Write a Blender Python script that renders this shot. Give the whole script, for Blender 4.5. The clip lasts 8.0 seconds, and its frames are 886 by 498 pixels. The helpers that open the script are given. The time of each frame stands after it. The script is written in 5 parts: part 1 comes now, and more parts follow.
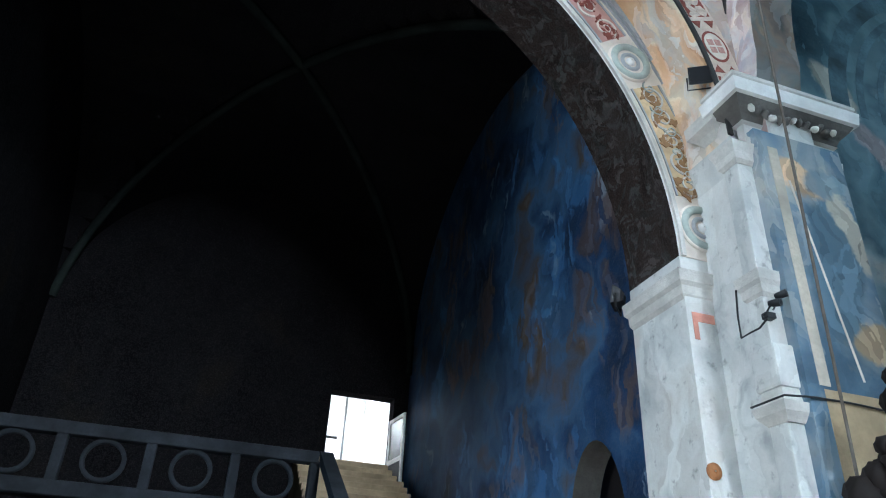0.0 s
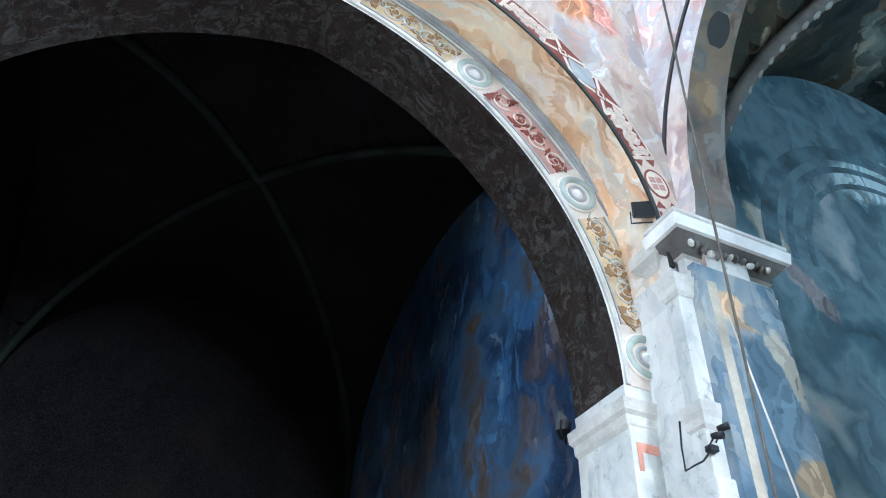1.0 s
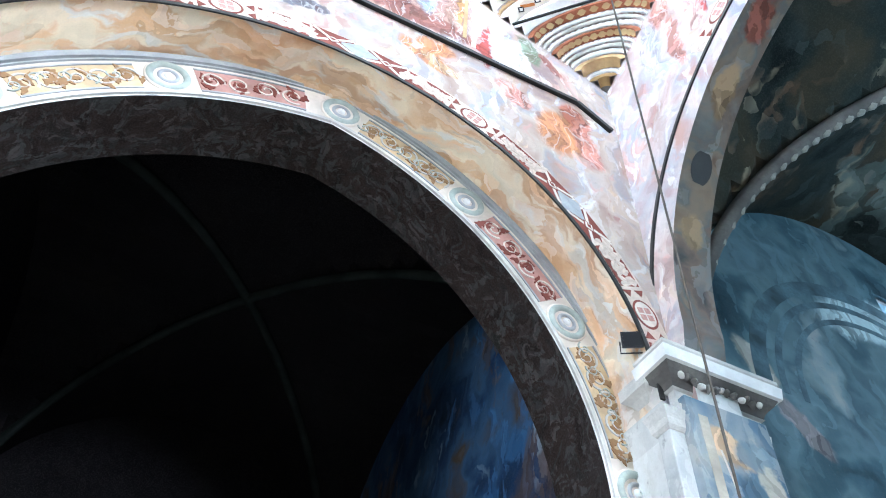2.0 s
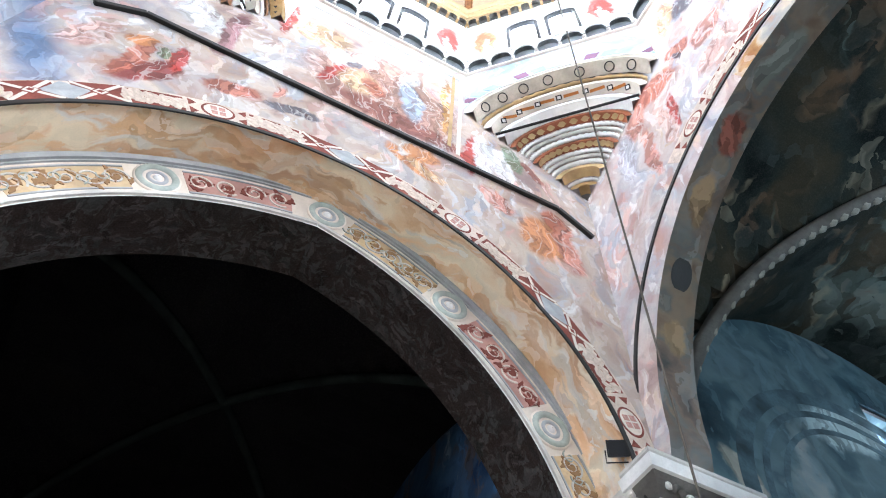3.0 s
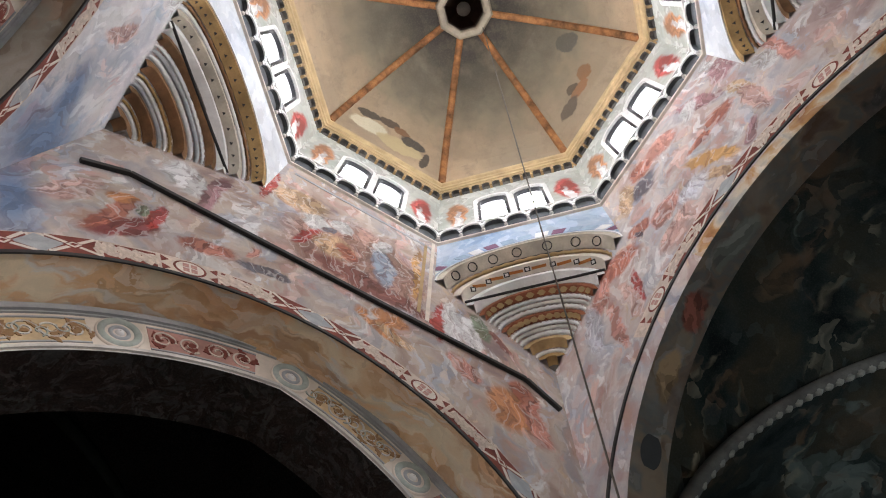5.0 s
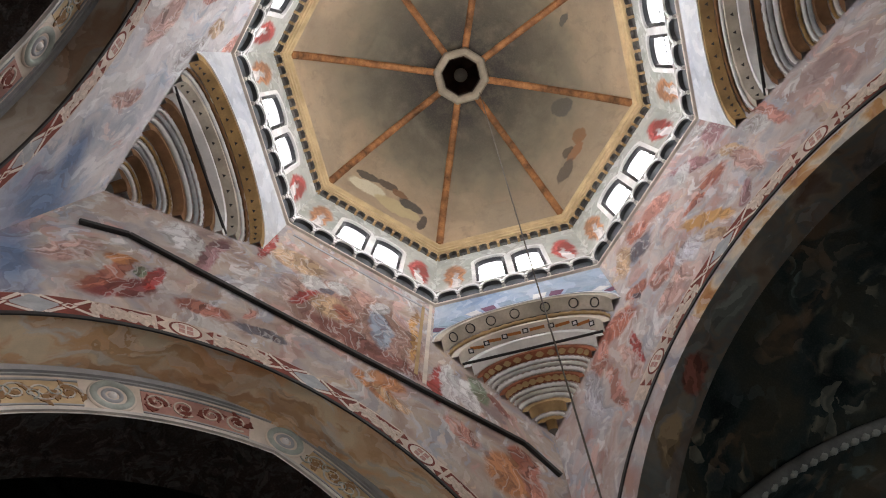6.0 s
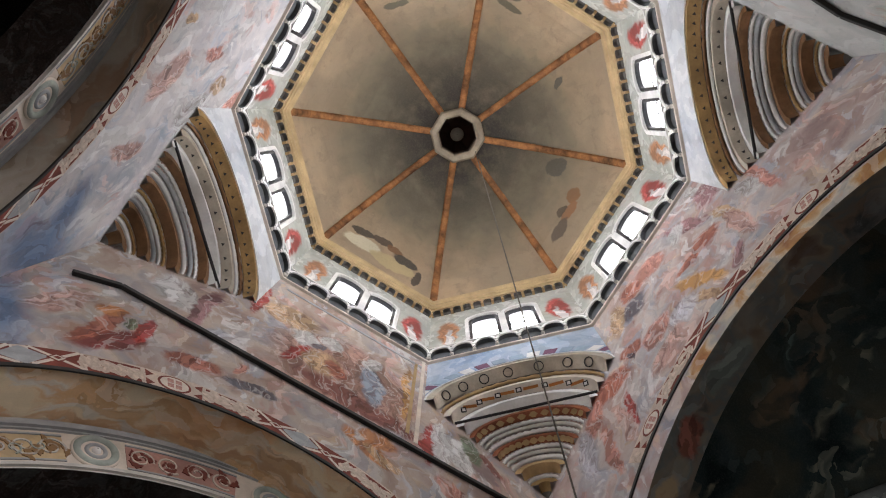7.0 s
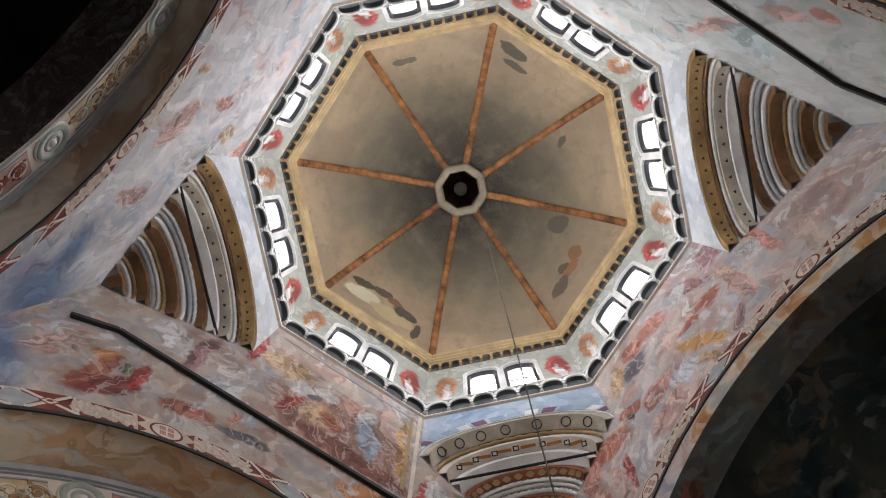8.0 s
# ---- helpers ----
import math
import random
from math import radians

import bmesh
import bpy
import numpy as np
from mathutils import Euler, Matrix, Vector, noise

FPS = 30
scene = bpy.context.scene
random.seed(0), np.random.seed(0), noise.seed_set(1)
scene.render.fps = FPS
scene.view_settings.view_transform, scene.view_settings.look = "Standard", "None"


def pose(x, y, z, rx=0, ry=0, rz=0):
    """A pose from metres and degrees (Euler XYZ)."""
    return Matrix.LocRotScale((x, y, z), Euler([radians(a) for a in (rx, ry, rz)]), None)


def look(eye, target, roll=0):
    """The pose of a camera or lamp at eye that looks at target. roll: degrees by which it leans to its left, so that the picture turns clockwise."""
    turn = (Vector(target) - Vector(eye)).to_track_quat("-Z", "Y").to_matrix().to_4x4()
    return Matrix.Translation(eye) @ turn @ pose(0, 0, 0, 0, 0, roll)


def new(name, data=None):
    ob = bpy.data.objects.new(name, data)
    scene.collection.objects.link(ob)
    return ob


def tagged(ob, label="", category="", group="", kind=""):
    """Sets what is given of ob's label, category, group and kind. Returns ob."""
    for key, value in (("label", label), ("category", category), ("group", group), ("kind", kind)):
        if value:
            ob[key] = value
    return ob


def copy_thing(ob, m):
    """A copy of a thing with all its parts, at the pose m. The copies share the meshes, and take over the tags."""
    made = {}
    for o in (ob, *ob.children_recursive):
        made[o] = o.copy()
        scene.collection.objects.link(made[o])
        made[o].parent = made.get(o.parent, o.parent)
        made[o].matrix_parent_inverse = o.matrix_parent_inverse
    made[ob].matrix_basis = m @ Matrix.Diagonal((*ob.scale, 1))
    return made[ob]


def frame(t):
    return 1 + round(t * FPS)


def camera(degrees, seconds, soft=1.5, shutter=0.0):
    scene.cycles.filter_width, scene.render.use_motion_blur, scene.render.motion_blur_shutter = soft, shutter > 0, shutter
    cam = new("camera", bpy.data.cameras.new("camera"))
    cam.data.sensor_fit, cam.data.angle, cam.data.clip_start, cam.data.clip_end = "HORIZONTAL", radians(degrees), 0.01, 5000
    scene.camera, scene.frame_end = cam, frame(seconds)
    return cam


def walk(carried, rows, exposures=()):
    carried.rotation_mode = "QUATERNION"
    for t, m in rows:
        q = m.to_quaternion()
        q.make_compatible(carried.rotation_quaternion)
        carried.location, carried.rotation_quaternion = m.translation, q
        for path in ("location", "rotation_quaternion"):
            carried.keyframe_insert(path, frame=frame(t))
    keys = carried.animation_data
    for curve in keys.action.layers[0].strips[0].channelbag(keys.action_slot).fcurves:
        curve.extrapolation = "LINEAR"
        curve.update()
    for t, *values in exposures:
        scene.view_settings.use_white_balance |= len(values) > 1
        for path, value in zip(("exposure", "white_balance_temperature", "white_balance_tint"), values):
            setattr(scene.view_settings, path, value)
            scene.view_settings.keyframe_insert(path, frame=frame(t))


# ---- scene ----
cam = camera(63.1, 8.0, soft=1.1)
PATH = [
    (0.0, pose(-0.52, -0.31, 1.6, 90 + 29.35, -2.46, -19.45)),
    (0.5, pose(-0.52, -0.31, 1.6, 90 + 34.37, -2.60, -22.22)),
    (1.0, pose(-0.52, -0.31, 1.6, 90 + 39.01, -2.27, -24.23)),
    (1.5, pose(-0.52, -0.31, 1.6, 90 + 44.27, -2.62, -25.27)),
    (3.0, pose(-0.52, -0.31, 1.6, 90 + 57.21, -2.18, -27.27)),
    (3.5, pose(-0.52, -0.31, 1.6, 90 + 61.44, -1.82, -28.05)),
    (4.0, pose(-0.52, -0.31, 1.6, 90 + 64.76, -1.80, -28.69)),
    (4.5, pose(-0.52, -0.31, 1.6, 90 + 67.71, -1.29, -29.98)),
    (6.0, pose(-0.52, -0.31, 1.6, 90 + 75.28, -0.72, -30.35)),
    (6.5, pose(-0.52, -0.31, 1.6, 90 + 77.51, -0.47, -30.76)),
    (7.0, pose(-0.52, -0.31, 1.6, 90 + 79.79, -0.47, -31.31)),
    (7.5, pose(-0.52, -0.31, 1.6, 90 + 81.60, -0.53, -32.30)),
    (8.0, pose(-0.52, -0.31, 1.6, 90 + 84.04, -0.79, -33.00)),
]
walk(cam, PATH, [(0.0, 2.5, 5500, 3), (1.0, 3.1, 5500, 5), (1.5, 3.2, 5500, 6), (3.0, 2.6, 6100, 12), (3.5, 2.15, 6500, 16), (4.5, 1.55, 6900, 18), (6.0, 0.76, 7300, 20), (8.0, 0.72, 7050, 18)])

# ---- light ----
world = bpy.data.worlds.new("world")
scene.world = world
world.use_nodes = True
wn = world.node_tree.nodes
sky = wn.new("ShaderNodeTexSky")
sky.sky_type, sky.sun_disc = "NISHITA", False
sky.sun_elevation, sky.sun_rotation = radians(35), radians(200)
wn["Background"].inputs[1].default_value = 0.15
world.node_tree.links.new(sky.outputs[0], wn["Background"].inputs[0])


def daylight_lamp(name, m, w, h, watts, colour, spread=180):
    """An area lamp for daylight, at a window or inside a closed space."""
    la = bpy.data.lights.new(name, "AREA")
    la.shape, la.size, la.size_y, la.energy, la.color = "RECTANGLE", w, h, watts, colour
    la.spread = radians(spread)
    ob = new(name, la)
    ob.matrix_world = m
    return ob


DAY = (0.82, 0.93, 1.0)
# the brighter half of the sky stands to the north-east
for i, share in enumerate((1.5, 1.6, 1.4, 0.95, 0.65, 0.6, 0.7, 1.1)):
    a = radians(90 - 45 * i)
    d = Vector((math.cos(a), math.sin(a), 0))
    daylight_lamp("drum_daylight", look(d * 4.96 + Vector((0, 0, 19.3)), d * 1.5 + Vector((0, 0, 18.5))), 1.8, 2.2, 72 * share, DAY)
# fill lamps added in the closed nave and west arm; their windows are assumed
daylight_lamp("nave_daylight", look((3.2, -15.4, 8.6), (0.4, 2.0, 4.0)), 2.6, 4.0, 330, (0.92, 0.96, 1.0), 100)
daylight_lamp("west_daylight", look((-13.6, -2.0, 6.0), (0.0, 0.6, 0.5)), 2.4, 3.6, 190, (0.88, 0.94, 1.0), 110)
# added lamp outside an assumed opening, lights the lower blue wall
daylight_lamp("choir_daylight", look((-5.6, 8.6, 4.7), (-4.2, 9.0, 3.9)), 1.2, 1.4, 110, (0.42, 0.7, 1.0))
# added lamp at an assumed south opening, brightens the north chapel wall
daylight_lamp("chapel_daylight", look((10.5, -4.6, 9.5), (8.6, 4.7, 10.8)), 1.1, 1.9, 62, (0.62, 0.86, 1.0))
daylight_lamp("chapel_side_daylight", look((10.4, 4.6, 10.4), (8.2, 0.0, 9.0)), 0.9, 1.5, 5, (0.6, 0.85, 1.0))
daylight_lamp("landing_daylight", look((2.6, 19.9, 7.4), (2.8, 17.0, 5.6)), 2.2, 2.0, 90, (1.0, 0.98, 0.95))

# ---- materials ----


class Mat:
    """A Principled material with short calls for its nodes."""

    def __init__(self, name, rough=0.85, metal=0.0):
        self.m = bpy.data.materials.new(name)
        self.m.use_nodes = True
        self.t = self.m.node_tree
        self.b = self.t.nodes["Principled BSDF"]
        self.b.inputs["Roughness"].default_value = rough
        self.b.inputs["Metallic"].default_value = metal
        self.b.inputs["Specular IOR Level"].default_value = 0.25
        self.tc = self.t.nodes.new("ShaderNodeTexCoord")

    def put(self, socket, v):
        if isinstance(v, bpy.types.NodeSocket):
            self.t.links.new(v, socket)
        elif isinstance(v, tuple) and socket.type == "RGBA" and len(v) == 3:
            socket.default_value = (*v, 1)
        else:
            socket.default_value = v

    def mapping(self, v, loc=(0, 0, 0), rot=(0, 0, 0), scale=(1, 1, 1), inverse=False):
        n = self.t.nodes.new("ShaderNodeMapping")
        n.vector_type = "TEXTURE" if inverse else "POINT"
        self.put(n.inputs[0], v)
        n.inputs[1].default_value, n.inputs[2].default_value, n.inputs[3].default_value = loc, rot, scale
        return n.outputs[0]

    def noise(self, v, scale, detail=4, rough=0.6, distort=0.0, colour=False):
        n = self.t.nodes.new("ShaderNodeTexNoise")
        self.put(n.inputs["Vector"], v)
        n.inputs["Scale"].default_value, n.inputs["Detail"].default_value = scale, detail
        n.inputs["Roughness"].default_value, n.inputs["Distortion"].default_value = rough, distort
        return n.outputs["Color" if colour else "Fac"]

    def cells(self, v, scale):
        """One random tone for each cell."""
        n = self.t.nodes.new("ShaderNodeTexVoronoi")
        self.put(n.inputs["Vector"], v)
        n.inputs["Scale"].default_value = scale
        x = self.t.nodes.new("ShaderNodeSeparateColor")
        self.put(x.inputs[0], n.outputs["Color"])
        return x.outputs[0]

    def ramp(self, fac, stops, ease="LINEAR"):
        n = self.t.nodes.new("ShaderNodeValToRGB")
        n.color_ramp.interpolation = ease
        e = n.color_ramp.elements
        while len(e) < len(stops):
            e.new(0.5)
        for k, (p, c) in zip(e, stops):
            k.position, k.color = p, (*c, 1)
        self.put(n.inputs[0], fac)
        return n.outputs[0]

    def mix(self, fac, a, b, mode="MIX"):
        n = self.t.nodes.new("ShaderNodeMix")
        n.data_type, n.blend_type = "RGBA", mode
        self.put(n.inputs[0], fac), self.put(n.inputs[6], a), self.put(n.inputs[7], b)
        return n.outputs[2]

    def math(self, op, a, b=0.0):
        n = self.t.nodes.new("ShaderNodeMath")
        n.operation = op
        self.put(n.inputs[0], a), self.put(n.inputs[1], b)
        return n.outputs[0]

    def vec(self, op, a, b=None):
        n = self.t.nodes.new("ShaderNodeVectorMath")
        n.operation = op
        self.put(n.inputs[0], a)
        if b is not None:
            self.put(n.inputs[1], b)
        return n.outputs["Value" if op == "LENGTH" else "Vector"]

    def span(self, v, a, b, c=0.0, d=1.0):
        n = self.t.nodes.new("ShaderNodeMapRange")
        n.interpolation_type = "SMOOTHSTEP"
        for k, x in zip(n.inputs, (v, a, b, c, d)):
            self.put(k, x)
        return n.outputs[0]

    def done(self, colour, bump=None, strength=0.2, dist=0.02):
        self.put(self.b.inputs["Base Color"], colour)
        if bump is not None:
            n = self.t.nodes.new("ShaderNodeBump")
            n.inputs["Strength"].default_value, n.inputs["Distance"].default_value = strength, dist
            self.put(n.inputs["Height"], bump)
            self.t.links.new(n.outputs[0], self.b.inputs["Normal"])
        return self.m


def plain(name, c, rough=0.8, var=0.25, scale=6.0, metal=0.0, bump=0.15, by_object=False):
    """One pigment or stone, with blotches, grain and a little relief."""
    k = Mat(name, rough, metal)
    o = k.tc.outputs["Object"]
    big, fine = k.noise(o, scale * 0.3, 3), k.noise(o, scale * 4, 5, 0.7)
    dark = tuple(x * (1 - var) for x in c)
    pale = tuple(min(1.0, x * (1 + var)) for x in c)
    col = k.ramp(big, [(0.3, dark), (0.7, pale)])
    col = k.mix(k.span(fine, 0.35, 0.8, 0.0, 0.5), col, dark)
    if by_object:
        info = k.t.nodes.new("ShaderNodeObjectInfo")
        col = k.mix(k.span(info.outputs["Random"], 0, 1, 0.0, 0.4), col, tuple(x * 0.6 for x in c))
    return k.done(col, fine, bump)


def fresco(name, stops, blobs=(), scale=0.8, uv=False, wash=(0.56, 0.52, 0.5), wash_amount=0.4, stretch=(1, 1, 1), bump=0.25, shine=0.1, grime=0.35, layers=(), lscale=1.15, lstretch=(1.5, 1.0, 0.8), brush=1.0, turn=(0.3, 0.7, 0.2)):
    """Old fresco: cloudy ground colours, brush strokes, soft painted shapes (u, v, half length, half width, turn, colour), losses of plaster."""
    k = Mat(name, 0.9)
    k.b.inputs["Specular IOR Level"].default_value = shine
    o = k.tc.outputs["UV" if uv else "Object"]
    wob = k.vec("SUBTRACT", k.noise(o, 1.3, 2, 0.5, colour=True), (0.5, 0.5, 0.5))
    wob2 = k.vec("SUBTRACT", k.noise(o, 5.0, 3, 0.6, colour=True), (0.5, 0.5, 0.5))
    p = k.vec("ADD", o, k.vec("ADD", k.vec("MULTIPLY", wob, (0.9, 0.9, 0.9)), k.vec("MULTIPLY", wob2, (0.16, 0.16, 0.16))))
    near = k.vec("ADD", o, k.vec("ADD", k.vec("MULTIPLY", wob, (0.3, 0.3, 0.3)), k.vec("MULTIPLY", wob2, (0.24, 0.24, 0.24))))
    cloud = k.noise(k.mapping(p, scale=stretch), scale, 3, 0.5, 0.4)
    col = k.ramp(cloud, stops)
    # long strokes whose tone changes from one to the next
    broad = k.cells(k.mapping(p, rot=turn, scale=(1, 1, 0.32) if not uv else (0.32, 1, 1)), 2.6 * brush)
    thin = k.cells(k.mapping(p, rot=(turn[0] + 0.4, turn[1] + 0.5, turn[2]), scale=(1, 1, 0.2) if not uv else (0.22, 1, 1)), 8.0 * brush)
    shade = k.math("ADD", k.math("MULTIPLY", broad, 0.45), k.math("MULTIPLY", thin, 0.55))
    for i, (c, level) in enumerate(layers):
        n = k.noise(k.mapping(p, loc=(7.3 * i + 2, 3.1 * i, 5.7 * i), scale=lstretch), lscale, 3, 0.55, 0.9)
        n = k.math("ADD", n, k.math("MULTIPLY", k.math("SUBTRACT", thin, 0.5), 0.1))
        tone = k.mix(shade, tuple(x * 0.6 for x in c), tuple(min(0.85, x * 1.25 + 0.05) for x in c))
        col = k.mix(k.span(n, level, level + 0.1, 0.0, 0.75), col, tone)
    col = k.mix(k.span(broad, 0.0, 1.0, 0.36, 0.0), col, k.mix(0.5, col, (0.14, 0.09, 0.08), "MULTIPLY"))
    col = k.mix(k.span(thin, 0.7, 1.0, 0.0, 0.35), col, tuple(min(0.85, x * 1.3) for x in wash))
    wear = k.noise(o, 1.1, 4, 0.6, 0.8)
    col = k.mix(k.span(wear, 0.5, 0.72, 0.0, wash_amount), col, wash)
    drawn = None
    for u, v, ru, rv, spin, c in blobs:
        if uv:
            q = k.mapping(near, (u, v, 0), (0, 0, radians(spin)), (ru, rv, 1000), True)
        else:
            q = k.mapping(near, (u, 0, v), (0, radians(-spin), 0), (ru, 1000, rv), True)
        f = k.span(k.vec("LENGTH", q), *((1.7, 0.2) if c == NAVY else (1.12, 0.75)), 0.0, 0.88)
        tone = k.mix(shade, tuple(x * 0.38 for x in c), tuple(min(0.85, x * 1.4 + 0.02) for x in c))
        col = k.mix(f, col, tone)
        if c == NAVY:
            continue
        drawn = f if drawn is None else k.math("MAXIMUM", drawn, f)
    if len(blobs) > 7:
        # drapery: dark and pale lines within the painted shapes
        for sc, c, most, at in ((1.5, (0.12, 0.04, 0.03), 0.36, 0.5), (2.1, (0.18, 0.1, 0.1), 0.3, 0.46), (1.8, (0.84, 0.82, 0.79), 0.3, 0.53)):
            n = k.noise(k.mapping(p, loc=(sc, 1, 2 * sc), rot=turn, scale=(2.2, 2.2, 0.7)), sc, 1, 0.4, 0.5)
            line = k.span(k.math("ABSOLUTE", k.math("SUBTRACT", n, at)), 0.035, 0.006)
            col = k.mix(k.math("MULTIPLY", line, k.math("MULTIPLY", k.math("ADD", drawn, 0.1), most)), col, c)
    spots = k.noise(o, 7.0, 3, 0.6)
    col = k.mix(k.span(spots, 0.58, 0.78, 0.0, grime), col, tuple(x * 0.45 for x in wash))
    fine = k.noise(o, 38, 4, 0.7)
    col = k.mix(k.span(fine, 0.4, 0.8, 0.0, 0.12), col, (0.2, 0.17, 0.16))
    return k.done(col, k.math("ADD", wear, k.math("MULTIPLY", fine, 0.25)), bump)


RED, ROSE, OCHRE, SKY, CREAM, ORANGE, WINE, WHITE = (0.42, 0.04, 0.03), (0.6, 0.26, 0.2), (0.52, 0.27, 0.08), (0.32, 0.4, 0.5), (0.72, 0.62, 0.5), (0.62, 0.24, 0.09), (0.25, 0.09, 0.07), (0.78, 0.77, 0.75)
DEEPRED, RUST, GREEN, PINK, NAVY, SLATE, MAUVE, TANP, BRICKP, SKYP = (0.2, 0.016, 0.012), (0.42, 0.13, 0.08), (0.16, 0.22, 0.14), (0.58, 0.36, 0.31), (0.08, 0.15, 0.27), (0.13, 0.13, 0.16), (0.34, 0.17, 0.18), (0.58, 0.38, 0.22), (0.4, 0.22, 0.17), (0.5, 0.6, 0.62)
PALE = [(0.28, (0.281, 0.211, 0.203)), (0.4, (0.446, 0.328, 0.27)), (0.5, (0.529, 0.437, 0.374)), (0.6, (0.381, 0.351, 0.359)), (0.72, (0.446, 0.296, 0.232))]
N_FIGS = [(-2.85, 10.82, 0.62, 0.26, -117, DEEPRED), (-2.68, 11.51, 0.43, 0.12, 100, RED), (-3.15, 10.99, 0.77, 0.14, -94, RUST), (-3.22, 11.57, 0.23, 0.17, -146, ORANGE), (-2.89, 11.49, 0.19, 0.10, -90, GREEN), (-3.77, 11.05, 0.53, 0.25, -103, PINK), (-4.04, 10.18, 1.02, 0.31, 120, NAVY), (-1.84, 11.40, 0.49, 0.22, -145, RUST), (-1.31, 11.97, 0.21, 0.10, -92, ROSE), (-0.94, 11.60, 0.50, 0.15, -164, SLATE), (-2.92, 13.40, 0.65, 0.39, 116, WHITE), (-2.40, 13.29, 1.13, 0.16, 92, MAUVE), (-1.86, 15.16, 0.92, 0.15, 96, RED), (-1.17, 15.13, 0.62, 0.50, -149, TANP)]
N_PANEL = [(0.28, 13.90, 1.64, 1.51, 66, BRICKP), (0.69, 13.02, 1.34, 0.34, 178, WINE), (-0.72, 14.53, 0.39, 0.31, 97, WHITE), (-0.72, 13.73, 0.66, 0.15, -106, RED), (-0.23, 13.85, 0.55, 0.42, 91, TANP), (0.05, 13.87, 0.39, 0.18, 117, RUST), (-0.22, 14.92, 0.36, 0.24, 81, WHITE), (-0.41, 14.48, 0.16, 0.11, 70, SLATE), (0.75, 14.11, 0.83, 0.23, 98, SKY), (0.68, 15.03, 0.38, 0.20, 75, WHITE), (1.45, 14.75, 1.39, 0.10, 91, OCHRE)]
N_LOW = [(1.00, 11.77, 0.55, 0.25, 156, ORANGE), (1.26, 11.67, 0.42, 0.13, 158, TANP), (0.81, 12.10, 0.28, 0.12, -99, WHITE), (2.02, 13.12, 0.83, 0.14, -93, RED), (2.24, 13.32, 0.87, 0.19, 93, WHITE), (2.62, 13.21, 0.64, 0.27, 98, WHITE), (2.87, 13.70, 0.49, 0.18, 110, GREEN), (3.27, 13.55, 0.42, 0.14, 126, WINE), (3.39, 11.33, 0.64, 0.52, 78, ORANGE), (3.67, 11.99, 0.45, 0.24, 114, RUST), (2.53, 11.89, 0.43, 0.25, 138, ROSE), (1.09, 12.17, 0.38, 0.25, -163, ORANGE), (3.80, 11.25, 0.60, 0.22, 103, ROSE)]
E_FIGS = [(1.68, 15.67, 0.55, 0.35, 89, MAUVE), (1.66, 16.54, 0.32, 0.16, 98, WHITE), (0.95, 15.63, 0.91, 0.18, 114, MAUVE), (0.71, 15.78, 0.37, 0.26, 76, WHITE), (1.44, 14.33, 0.68, 0.14, 95, TANP), (1.38, 13.56, 0.82, 0.19, -92, PINK), (0.89, 14.41, 0.36, 0.29, 104, RUST), (2.27, 14.08, 1.03, 0.13, -95, ROSE), (2.00, 14.16, 0.51, 0.18, 97, WHITE), (0.48, 14.38, 0.45, 0.16, 163, RUST), (0.92, 12.91, 0.35, 0.15, -121, MAUVE), (0.23, 13.59, 0.86, 0.15, 116, OCHRE), (0.09, 12.95, 0.63, 0.12, 114, TANP)]
E_LOW = [(-0.11, 15.97, 0.54, 0.37, 131, ROSE), (-0.73, 16.13, 0.41, 0.28, 113, RUST), (-0.95, 15.46, 0.42, 0.33, 105, SLATE), (-1.36, 15.77, 0.61, 0.26, -108, TANP), (-0.32, 13.43, 0.44, 0.31, 153, (0.5, 0.5, 0.55)), (-0.91, 13.85, 0.39, 0.35, 69, ROSE), (-1.50, 14.30, 0.42, 0.21, 128, RUST), (-1.58, 14.13, 0.25, 0.07, 106, SLATE), (-1.03, 13.04, 0.47, 0.27, -166, PINK), (-2.27, 14.15, 0.60, 0.36, 152, RUST), (-2.35, 12.77, 0.76, 0.16, -88, PINK), (-2.89, 13.84, 0.43, 0.30, -118, ROSE), (-2.14, 12.87, 0.59, 0.08, -96, RED), (-2.84, 12.59, 0.86, 0.14, -89, ROSE), (-3.30, 13.20, 0.83, 0.24, -93, (0.5, 0.5, 0.55))]
W_FIGS = [(4.25, 11.43, 1.34, 0.57, 67, NAVY), (3.55, 11.81, 0.47, 0.31, 163, NAVY), (0.81, 14.29, 0.42, 0.12, 88, ROSE), (1.63, 16.86, 0.72, 0.18, 111, ROSE), (0.40, 12.65, 0.26, 0.12, 91, TANP), (1.31, 12.87, 0.62, 0.33, 130, PINK), (2.66, 12.73, 0.58, 0.18, 93, PINK), (3.05, 14.96, 0.68, 0.28, 96, PINK), (1.42, 15.29, 0.39, 0.18, 100, TANP), (2.06, 14.71, 0.71, 0.49, 95, WHITE)]
S_FIGS = [(-1.65, 13.36, 0.94, 0.18, -100, PINK), (-2.04, 11.56, 0.39, 0.22, -123, PINK), (-1.63, 12.43, 0.37, 0.22, 153, WHITE), (-2.24, 13.04, 0.57, 0.42, 153, SKYP), (-2.33, 10.99, 0.21, 0.15, -135, ROSE)]
PALE_E = [(0.3, (0.336, 0.24, 0.225)), (0.42, (0.487, 0.368, 0.334)), (0.5, (0.554, 0.48, 0.45)), (0.58, (0.42, 0.4, 0.419)), (0.7, (0.47, 0.304, 0.264))]
PINKS = [((0.56, 0.33, 0.28), 0.55), ((0.38, 0.41, 0.48), 0.57), ((0.6, 0.44, 0.3), 0.6), ((0.7, 0.68, 0.65), 0.57), ((0.3, 0.12, 0.1), 0.67)]
